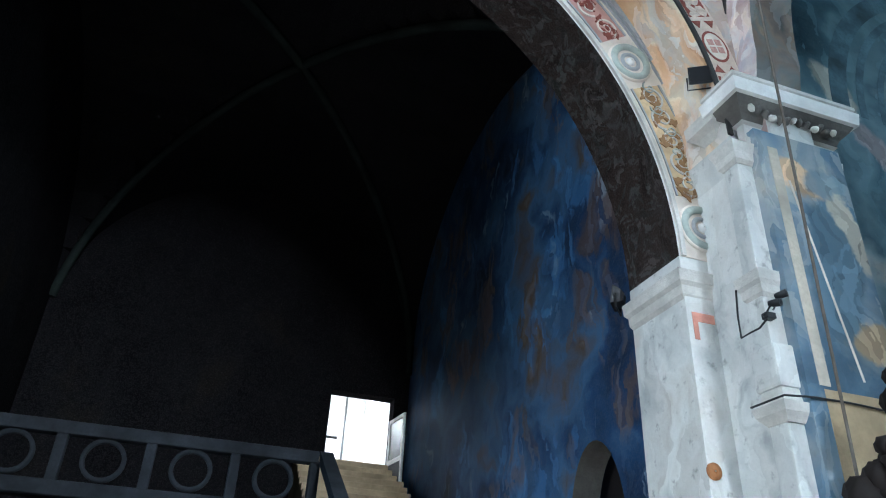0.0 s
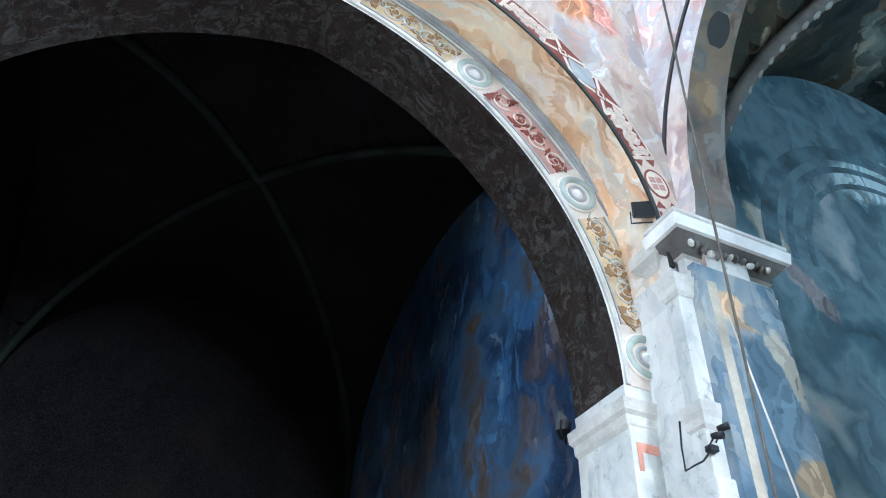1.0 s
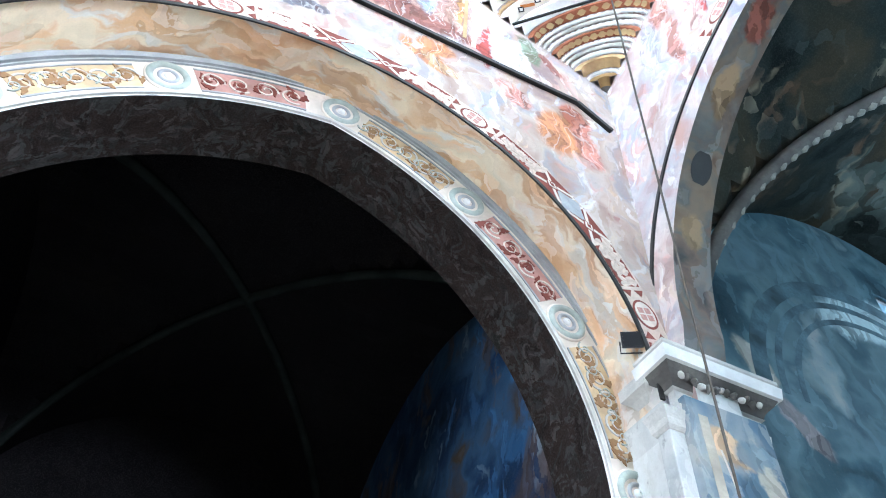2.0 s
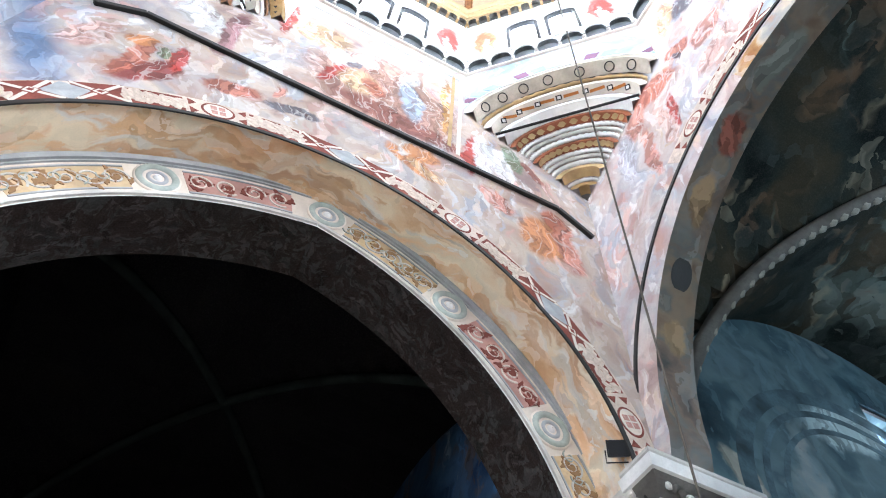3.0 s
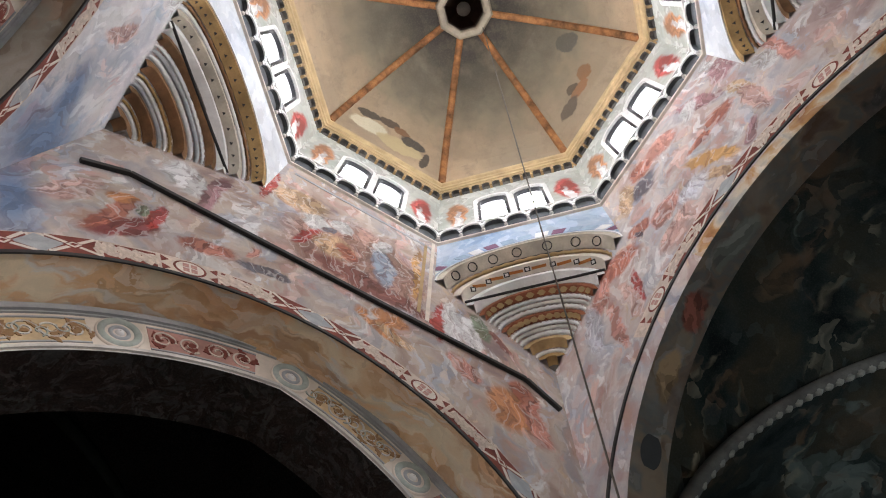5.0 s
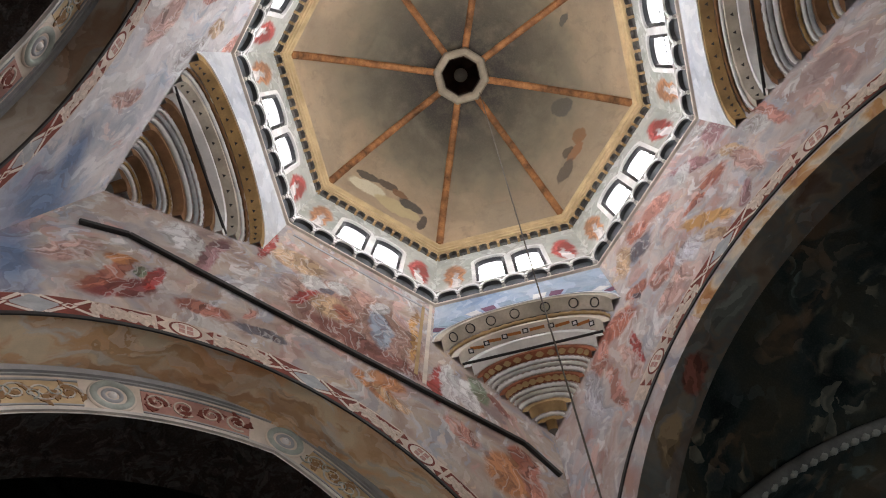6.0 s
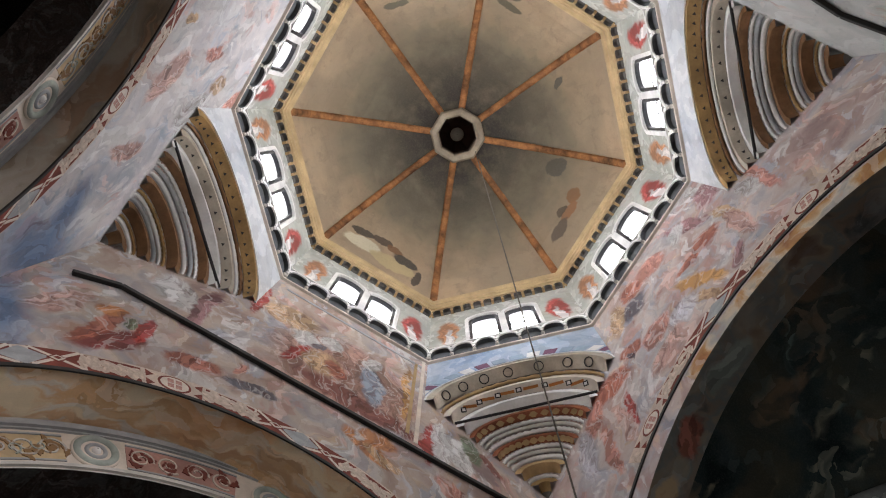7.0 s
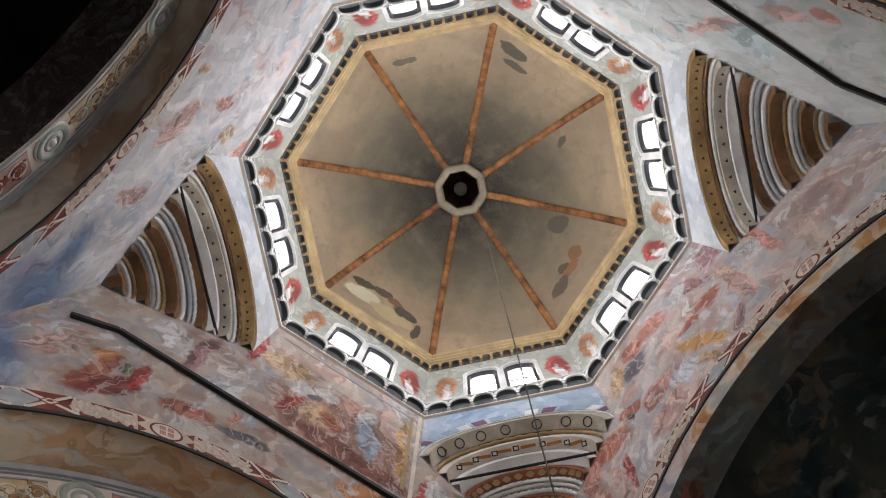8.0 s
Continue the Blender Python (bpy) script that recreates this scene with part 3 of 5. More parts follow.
def lozenge_band(wall, z0, r0, top=177):
    """The painted border over an arch: roundels, crossed lozenges and red flecks on cream."""
    rm, w, y = r0 + 0.22, 0.38, W - 0.006
    strip("border_ground", ring_path(0, z0, r0 + 0.02, 2, top + 1, 70), 0, 0.4, W, 0.006, M_BORD, wall)
    strip("border_line", ring_path(0, z0, r0, 0, 180, 80), 0.03, 0.03, W, 0.025, M_LINE, wall)
    for c in (17, 65.8, 114.2, 163):
        if c > top:
            continue
        piece("roundel", OVAL, wall, on_arc(0, z0, rm, c, y, 0.46, w * 0.92))
        f = piece("roundel_field", OVAL_IN, wall, on_arc(0, z0, rm, c, y - 0.004, 0.39, w * 0.76))
        for a, b in ((-1, -1), (1, -1), (-1, 1), (1, 1)):
            piece("quarter", PETAL, wall, on_arc(0, z0, rm + b * 0.055, c + a * 0.72, y - 0.008, 0.085, 0.085))
        for s in (-1, 1):
            piece("triangle", TRI, wall, on_arc(0, z0, rm + 0.1, c + s * 4.4, y, 0.15, 0.13, s * 90))
            piece("triangle", TRI, wall, on_arc(0, z0, rm - 0.1, c + s * 4.4, y, 0.15, 0.13, s * 90))
    for c in (-7.4, 41.4, 90, 138.6, 187.4):
        for s in (-1, 1):
            q = c + s * 5.2
            if 3 < q < top:
                piece("lattice_field", LATTICE, wall, on_arc(0, z0, rm, q, y, 0.66, 0.37))
                for sp in (30, -30):
                    piece("lattice_bar", PALE_BAR, wall, on_arc(0, z0, rm, q, y - 0.003 - 0.001 * (sp > 0), 0.7, 0.045, sp))
                    piece("lattice_bar", PALE_BAR, wall, on_arc(0, z0, rm, q + sp / 30 * 4.1, y - 0.003, 0.035, 0.37))
                piece("diamond", DIA, wall, on_arc(0, z0, rm, q, y - 0.005, 0.26, 0.17))
                piece("diamond", DIA_IN, wall, on_arc(0, z0, rm, q, y - 0.009, 0.19, 0.12))
                piece("diamond", DIA, wall, on_arc(0, z0, rm, q, y - 0.013, 0.1, 0.06))
        if 3 < c < top:
            piece("rhomb", RHOMB, wall, on_arc(0, z0, rm, c, y - 0.002, 0.62, 0.36))
        for s in (-1, 1):
            lo, hi = sorted((c + s * 8.6, c + s * 18.6))
            lo, hi = max(lo, 3), min(hi, top)
            if hi - lo > 2:
                strip("border_field", ring_path(0, z0, rm, lo, hi, 8), 0.16, 0.16, W - 0.006, 0.003, M_WINEP, wall)
            for j in range(9):
                q = c + s * (9.2 + 8.8 * j / 8)
                if 3 < q < top:
                    for e in (-1, 1):
                        piece("fleck", rnd.choice(PALE_FLECKS), wall, on_arc(0, z0, rm + e * rnd.uniform(0.02, 0.09), q + rnd.uniform(-0.4, 0.4), y - 0.003 - 0.002 * (e > 0), rnd.uniform(0.14, 0.24), rnd.uniform(0.1, 0.2), rnd.uniform(0, 360)))


# pieces of the carved inner band
def lathe_mesh(name, prof, mat, n=28):
    """A turned relief about the y axis: prof gives (radius, height towards the viewer)."""
    vs = [(r * math.cos(6.2832 * i / n), -h, r * math.sin(6.2832 * i / n)) for r, h in prof for i in range(n)]
    fs = [(n * k + i, n * k + (i + 1) % n, n * k + n + (i + 1) % n, n * k + n + i) for k in range(len(prof) - 1) for i in range(n)]
    me = bpy.data.meshes.new(name)
    me.from_pydata(vs, [], fs)
    me.materials.append(mat)
    me.polygons.foreach_set("use_smooth", [True] * len(me.polygons))
    return me


MED = lathe_mesh("medallion", [(0.3, 0), (0.3, 0.02), (0.27, 0.03), (0.2, 0.02), (0.01, 0.02)], M_CREAM)
MED_RING = lathe_mesh("ring", [(0.28, 0.02), (0.26, 0.05), (0.2, 0.05), (0.18, 0.02)], M_GREENG)
MED_IN = lathe_mesh("ring", [(0.14, 0.02), (0.125, 0.04), (0.1, 0.04), (0.085, 0.02)], M_GREYM)
MED_BOSS = lathe_mesh("boss", [(0.06, 0.02), (0.045, 0.05), (0.01, 0.06)], M_WHITE, 12)


def spiral_mesh(name, mat, turns=1.6, r0=0.17, w=0.03):
    vs, fs, n = [], [], 34
    for i in range(n + 1):
        t = i / n
        a, r = t * turns * 6.283, r0 * (1 - 0.85 * t)
        ww = w * (1 - 0.5 * t)
        for rr, y in ((r + ww / 2, 0), (r + ww / 2, -0.014), (r - ww / 2, -0.014), (r - ww / 2, 0)):
            vs.append((rr * math.cos(a), y, rr * math.sin(a)))
    for i in range(n):
        fs += [(4 * i + k, 4 * i + k + 1, 4 * i + 5 + k, 4 * i + 4 + k) for k in range(3)]
    me = bpy.data.meshes.new(name)
    me.from_pydata(vs, [], fs)
    me.materials.append(mat)
    return me


def leaf_mesh(name, mat):
    poly = []
    for i in range(13):
        t = i / 12
        poly.append((t * 0.3 - 0.15, 0.07 * math.sin(math.pi * t) ** 0.7 * (1 + 0.35 * math.sin(t * 19)) + 0.05 * math.sin(t * 4)))
    for i in range(11, 0, -1):
        t = i / 12
        poly.append((t * 0.3 - 0.15, -0.05 * math.sin(math.pi * t) * (1 + 0.3 * math.sin(t * 17)) + 0.05 * math.sin(t * 4)))
    return plate_mesh(name, poly, 0.012, mat)


M_PANEL = plain("faded_ochre_panel", (0.58, 0.42, 0.25), var=0.35)
M_UMBER = plain("umber_paint", (0.3, 0.17, 0.08), var=0.4)
SPIRAL, SPIRAL_P, SPIRAL_G = spiral_mesh("scroll", M_CREAM), spiral_mesh("scroll", M_STONE), spiral_mesh("scroll", M_GREENG, 1.1, 0.12, 0.025)
LEAF, LEAF_R = leaf_mesh("leaf", M_UMBER), leaf_mesh("leaf", M_WINEP)


def carved_band(order, z0, y):
    """Medallions and scroll panels on the face of the inner arch, both halves."""
    for s in (1, -1):
        cx = -E_IN * s
        ang = (lambda a: a) if s == 1 else (lambda a: 180 - a)
        rin = R_IN + 0.02
        strip("band_ground", ring_path(cx, z0, rin, ang(0), ang(A_TOP), 40), 0, 0.8, y, 0.01, M_CREAM, order)
        strip("inner_moulding", ring_path(cx, z0, rin, ang(0), ang(A_TOP), 40), 0.0, 0.05, y - 0.01, 0.03, M_STONE, order)
        strip("outer_moulding", ring_path(cx, z0, rin + 0.72, ang(0), ang(A_TOP - 1), 40), 0.05, 0.05, y - 0.01, 0.05, M_GREYM, order)
        strip("outer_fillet", ring_path(cx, z0, rin + 0.63, ang(0), ang(A_TOP - 1), 40), 0.012, 0.012, y - 0.01, 0.03, M_GREYM, order)
        rm = R_IN + 0.35
        for j, a in enumerate((4.5, 30.4, 54.9, 79.3)):
            if j == 3 and s == -1:
                continue
            med = piece("medallion", MED, order, on_arc(cx, z0, rm, ang(a), y - 0.01, 1, 1))
            for me in (MED_RING, MED_IN, MED_BOSS):
                piece(me.name.split(".")[0], me, med, Matrix())
        for j, (a, b) in enumerate(((9.0, 26.2), (34.6, 50.8), (59.0, 75.2))):
            red = j == 1
            if s == -1:
                red = j == 2
            strip("panel", ring_path(cx, z0, rm, ang(a), ang(b), 12), 0.2, 0.2, y - 0.01, 0.006, M_SCROLL if red else M_PANEL, order)
            strip("panel_edge", ring_path(cx, z0, rm + 0.22, ang(a), ang(b), 12), 0.012, 0.012, y - 0.01, 0.016, M_GREYM, order)
            strip("panel_edge", ring_path(cx, z0, rm - 0.22, ang(a), ang(b), 12), 0.012, 0.012, y - 0.01, 0.016, M_GREYM, order)
            k = 4 if red else 5
            for q in range(k):
                t = ang(a + (b - a) * (q + 0.5) / k)
                flip = -1 if q % 2 else 1
                piece("scroll", SPIRAL if red else SPIRAL_P, order, on_arc(cx, z0, rm, t, y - 0.016, 0.98, 0.98 * flip, rnd.uniform(0, 60)))
                for e in range(4):
                    piece("leaf", LEAF_R if red else LEAF, order, on_arc(cx, z0, rm + rnd.uniform(-0.13, 0.13), t + rnd.uniform(-1.6, 1.6), y - 0.018, rnd.uniform(0.5, 0.9), rnd.uniform(0.5, 0.9), rnd.uniform(0, 360)))
                if not red:
                    piece("scroll", SPIRAL_G, order, on_arc(cx, z0, rm + rnd.uniform(-0.05, 0.05), t + 1.4, y - 0.018, 0.8, 0.8, rnd.uniform(0, 360)))


for nm, turn, z0, y1, y2, m_wall, m_soff, lift in SIDES:
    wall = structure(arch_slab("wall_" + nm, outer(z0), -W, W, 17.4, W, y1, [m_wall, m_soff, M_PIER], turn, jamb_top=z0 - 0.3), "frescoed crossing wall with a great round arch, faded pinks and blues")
    lozenge_band(wall, z0, 4.2 + lift, 121 if lift else 177)
    if lift:
        t = radians(144.8)
        # flat black oval for the dark inside of a hole
        hole = plate_mesh("vent", [(0.27 * math.cos(6.283 * q / 24), 0.17 * math.sin(6.283 * q / 24)) for q in range(24)], 0.006, M_LINE)
        piece("vent", hole, wall, Matrix(((-math.sin(t), math.cos(t), 0, 4.198 * math.cos(t)), (0, 0, 1, 4.8), (math.cos(t), math.sin(t), 0, z0 + 4.198 * math.sin(t)), (0, 0, 0, 1))))
        strip("edge_stripe", ring_path(0, z0, 4.2, 20, 104, 50), 0.0, 0.34, W, 0.004, M_STRIPE, wall)
    if y2:
        dz = z0 - 6.55
        order = structure(arch_slab("arch_order_" + nm, inner(5.4 + dz), -W - 0.9, W + 0.9, 12.0 + dz, y1 + 0.002, y2, [M_PIER, M_DEEP, M_PIER], turn, jamb_top=5.225 + dz), "inner pointed arch with carved medallion band, shade in the soffit's colour")
        carved_band(order, 5.4 + dz, y1 + 0.002)
        for s in (-1, 1):
            imp = moulding("impost", (3.93 if s > 0 else -4.3, y1 + 0.02), (4.3 if s > 0 else -3.93, y2 - 0.01), [(4.9 + dz, 0.0), (4.95 + dz, 0.03), (5.05 + dz, 0.035), (5.09 + dz, 0.07), (5.22 + dz, 0.08)], M_STONE, order)
    if nm in ("north", "south"):
        for (xa, za), (xb, zb) in (((-4.1, 11.95), (-3.5, 12.38)), ((-3.5, 12.38), (3.72, 12.55)), ((3.72, 12.55), (4.36, 12.1))):
            d = Vector((xb - xa, 0, zb - za))
            box("tie_band", (0, -0.07, -0.05), (d.length, 0.0, 0.05), M_LINE, wall, Matrix.Translation((xa, W - 0.001, za)) @ Matrix.Rotation(-math.atan2(d.z, d.x), 4, "Y"), 0.01)

# frame of the painted panel on the north wall
wn_ob = bpy.data.objects["wall_north"]
for lo, hi, m in (((1.55, 4.49, 13.0), (1.62, 4.497, 16.5), M_OCHREP), ((1.72, 4.485, 12.8), (1.8, 4.497, 16.9), M_CREAM),
                  ((-1.6, 4.49, 16.4), (1.75, 4.497, 16.5), M_GREYM)):
    box("panel_frame", lo, hi, m, wn_ob)

# ---- squinches in the four corners ----
ROUND = 40


def rise(d, r, s):
    """Height of a squinch ring over its corner: flat-topped rings whose ends climb along the walls."""
    d = max(d, 0.01)
    return 0.5 * d + 0.085 * d * d + r * (0.7 - 0.085 * d) * s


def sweep(name, prof, mat, parent, rope=0.0):
    """A ring of the squinch: prof gives (distance from the corner, radius); rope twists a moulding."""
    vs, fs, m = [], [], len(prof)
    n = ROUND * (3 if rope else 1)
    cd, cr = sum(p[0] for p in prof) / m, sum(p[1] for p in prof) / m
    for i in range(n + 1):
        t = math.pi * i / n
        for j, (d, r) in enumerate(prof):
            if rope:
                f = 1 + 0.22 * math.sin(i * 1.05 + j * 6.283 / m)
                d, r = cd + (d - cd) * f, cr + (r - cr) * f
            vs.append((-d, r * math.cos(t), rise(d, r, math.sin(t))))
    for i in range(n):
        fs += [(m * i + j, m * i + j + 1, m * i + m + j + 1, m * i + m + j) for j in range(m - 1)]
    return mesh_ob(name, vs, fs, mat, parent, smooth=bool(rope))


def flat_ring(name, a, b, mat, parent):
    """A stepped band from distance a down to b: a riser at its face, then its soffit."""
    D = 1.865
    return sweep(name, [(a * D, a * D * 1.0), (a * D, (b + 0.25 * (a - b)) * D), (b * D, (b + 0.18 * (a - b)) * D)], mat, parent)


def roll(name, a, b, mat, parent, rope=0.0):
    D = 1.865
    c, h = (a + b) / 2 * D, (a - b) / 2 * D
    return sweep(name, [(c + h * math.cos(t), c + h * 0.2 - h * math.sin(t)) for t in (math.pi * j / 6 for j in range(7))], mat, parent, rope)


M_SQ_RED = plain("oxide_red_ring", (0.26, 0.085, 0.04), var=0.4)
M_SQ_GOLD = plain("gilt_brown_ring", (0.36, 0.22, 0.09), var=0.4)
M_SQ_BROWN = plain("burnt_brown_ring", (0.2, 0.1, 0.045), var=0.45)
M_BUFF = plain("buff_stone", (0.48, 0.42, 0.34), var=0.3)
RICH = [("flat", 1.0, 0.87, M_BUFF), ("rope", 0.87, 0.835, M_OCHREP), ("flat", 0.835, 0.73, M_CREAM), ("flat", 0.73, 0.62, M_WHITE), ("flat", 0.62, 0.545, M_SQ_RED),
        ("rope", 0.545, 0.51, M_WHITE), ("roll", 0.51, 0.475, M_STONE), ("rope", 0.475, 0.435, M_WHITE), ("flat", 0.435, 0.365, M_SQ_RED), ("rope", 0.365, 0.33, M_WHITE), ("roll", 0.33, 0.295, M_STONE),
        ("roll", 0.295, 0.255, M_WHITE), ("flat", 0.255, 0.165, M_OCHREP), ("roll", 0.165, 0.135, M_WHITE), ("flat", 0.135, 0.03, M_SQ_GOLD)]
SOBER = [("flat", 1.0, 0.89, M_SQ_GOLD), ("rope", 0.89, 0.86, M_SQ_BROWN), ("roll", 0.86, 0.83, M_WHITE), ("flat", 0.83, 0.74, M_BUFF), ("flat", 0.74, 0.66, M_WHITE), ("flat", 0.66, 0.59, M_SQ_BROWN),
         ("rope", 0.59, 0.56, M_WHITE), ("roll", 0.56, 0.52, M_GREYM), ("roll", 0.52, 0.48, M_WHITE), ("flat", 0.48, 0.39, M_SQ_BROWN), ("rope", 0.39, 0.36, M_SQ_GOLD), ("roll", 0.36, 0.33, M_WHITE),
         ("roll", 0.33, 0.295, M_GREYM), ("flat", 0.295, 0.21, M_SQ_BROWN), ("rope", 0.21, 0.185, M_SQ_GOLD), ("roll", 0.185, 0.155, M_WHITE), ("flat", 0.155, 0.03, M_SQ_BROWN)]
CIRC = lathe_mesh("circle", [(0.105, 0), (0.105, 0.012), (0.085, 0.012), (0.085, 0)], M_BLACK, 20)
SQ_OUT = plate_mesh("square", [(-0.06, -0.05), (0.06, -0.05), (0.06, 0.05), (-0.06, 0.05)], 0.006, M_BLACK)
SQ_IN = plate_mesh("square", [(-0.035, -0.028), (0.035, -0.028), (0.035, 0.028), (-0.035, 0.028)], 0.009, M_WHITE)
SLAT = plate_mesh("dash", [(-0.15, -0.03), (0.15, -0.03), (0.15, 0.03), (-0.15, 0.03)], 0.006, M_CONE)
LOZ = plate_mesh("lozenge", [(-0.09, 0), (-0.03, -0.055), (0.03, -0.055), (0.09, 0), (0.03, 0.055), (-0.03, 0.055)], 0.006, M_OCHREP)
DENT = plate_mesh("notch", [(-0.035, -0.03), (0.035, -0.03), (0.0, 0.03)], 0.006, M_LINE)


def on_ring(a, b, t):
    """Pose of a flat piece on the soffit of the squinch band from a to b at angle t: its face looks to the axis."""
    d, r, t = (a + b) / 2 * 1.865, (b + 0.2 * (a - b)) * 1.865 - 0.004, radians(t)
    c, s = math.cos(t), math.sin(t)
    along = Vector((-1, 0, 0.5 + 0.17 * d - 0.085 * r * s)).normalized()
    across = Vector((0, -s, (0.7 - 0.085 * d) * c)).normalized()
    out = along.cross(across).normalized()
    if out.dot(Vector((0, c, s))) < 0:
        out = -out
    across = out.cross(along)
    m = Matrix((across, out, along)).transposed().to_4x4()
    m.translation = (-d, r * c, rise(d, r, s))
    return m


for nm, turn, rich in (("northeast", 45, True), ("northwest", 135, False), ("southwest", 225, False), ("southeast", -45, False)):
    base = Matrix.Translation((W * math.sqrt(2) * math.cos(radians(turn)), W * math.sqrt(2) * math.sin(radians(turn)), 13.55)) @ turned(turn)
    sq = structure(empty("squinch_" + nm, base), "stepped conical squinch of painted and roped stone rings")
    for kind, a, b, m in RICH if rich else SOBER:
        if kind == "flat":
            flat_ring("ring", a, b, m, sq)
        else:
            roll("rope_moulding" if kind == "rope" else "moulding", a, b, m, sq, 1.0 if kind == "rope" else 0.0)
    sweep("apex", [(0.1, 0.09), (0.0, 0.02)], M_SHADOW, sq)
    if rich:
        for t in (28, 48, 66, 84, 106, 128, 148):
            piece("circle", CIRC, sq, on_ring(1.0, 0.87, t))
            piece("square", SQ_OUT, sq, on_ring(0.835, 0.73, t + 4))
            piece("square", SQ_IN, sq, on_ring(0.835, 0.73, t + 4))
        for t in (38, 57, 75, 95, 117, 138):
            piece("dash", SLAT, sq, on_ring(0.835, 0.73, t + 3))
        for i in range(12):
            piece("lozenge", LOZ, sq, on_ring(0.62, 0.545, 20 + i * 12.7))
        for i in range(13):
            piece("lozenge", LOZ, sq, on_ring(0.435, 0.365, 15 + i * 12.5))
    else:
        for i in range(20):
            piece("notch", DENT, sq, on_ring(1.0, 0.89, 12 + i * 8.2))
        for i in range(12):
            piece("notch", DENT, sq, on_ring(0.83, 0.74, 15 + i * 13))
    diag = structure(arch_slab("wall_" + nm, [(x, 14.77 + z) for x, z in ((1.84 * math.cos(t), 1.0 * math.sin(t)) for t in (math.pi * (1 - j / 40) for j in range(41)))], -1.9, 1.9, 17.4, W, W + 0.12, M_DIAG if rich else M_DIAGW, turn - 90, 14.77), "pale blue wall over a squinch")
    if rich:
        for i in range(16):
            a = 14 + i * 10.1
            vs = [(1.95 * math.cos(t), 14.77 + 1.1 * math.sin(t), math.cos(t), math.sin(t)) for t in (radians(a + 7.6 * q / 4) for q in range(5))]
            strip("painted_brick", vs, 0.0, 0.26, W, 0.005, (M_BLUEP, M_PURPLE, M_WHITE, M_BLUEP)[i % 4], diag)
    strip("arch_edge", [(1.84 * math.cos(t), 14.77 + 1.0 * math.sin(t), math.cos(t), math.sin(t)) for t in (math.pi * q / 40 for q in range(41))], 0.0, 0.03, W, 0.02, M_WHITE, diag)
    tie = tagged(bar("tie_rod", [(0, -1.38, 0), (0, 1.38, 0)], 0.028, M_LINE, None, 8), "black iron tie rod across the squinch", "tie rod", "squinch tie rods")
    tie.matrix_basis = base @ Matrix.Translation((-1.38, 0, 0.98))

# corner masonry and plates over the corners: unseen, added to stop light leaks
for sx in (-1, 1):
    for sy in (-1, 1):
        c = structure(box("corner_masonry", (W + 0.001, W + 0.001, 0), (W + 0.8, W + 0.8, 17.4), M_PIER, None, Matrix.Diagonal((sx, sy, 1, 1))), "plain corner masonry")
        mesh_ob("corner_roof", [(x * sx, y * sy, z) for z in (17.38, 17.5) for x, y in ((1.5, 5.3), (5.3, 1.5), (5.3, 5.3))], [(0, 1, 2), (5, 4, 3), (0, 1, 4, 3), (1, 2, 5, 4), (2, 0, 3, 5)], M_SHADOW)
        structure(scene.collection.objects[-1], "unseen plate over the corner, added to keep sky light out")

# ---- corbel table, drum, windows, upper frieze ----


def octa(w, z):
    s = w * math.tan(math.pi / 8)
    return [(-s, w, z), (s, w, z), (w, s, z), (w, -s, z), (s, -w, z), (-s, -w, z), (-w, -s, z), (-w, s, z)]


def octring(name, rows, mat, parent=None):
    vs = [v for w, z in rows for v in octa(w, z)]
    fs = [(8 * k + i, 8 * k + (i + 1) % 8, 8 * k + 8 + (i + 1) % 8, 8 * k + 8 + i) for k in range(len(rows) - 1) for i in range(8)]
    return mesh_ob(name, vs, fs, mat, parent)


def scallops(half, count, leg, spring, bottom, squash=1.0, n=10):
    """The lower outline of a row of small arches."""
    p, pitch = [], 2 * half / count
    for k in range(count):
        cx, r = -half + pitch * (k + 0.5), pitch / 2 - leg / 2
        p += [(cx - r, bottom)] + [(x, spring + (z - spring) * squash) for x, z in arc(cx, spring, r, 180, 0, n)] + [(cx + r, bottom)]
    return p


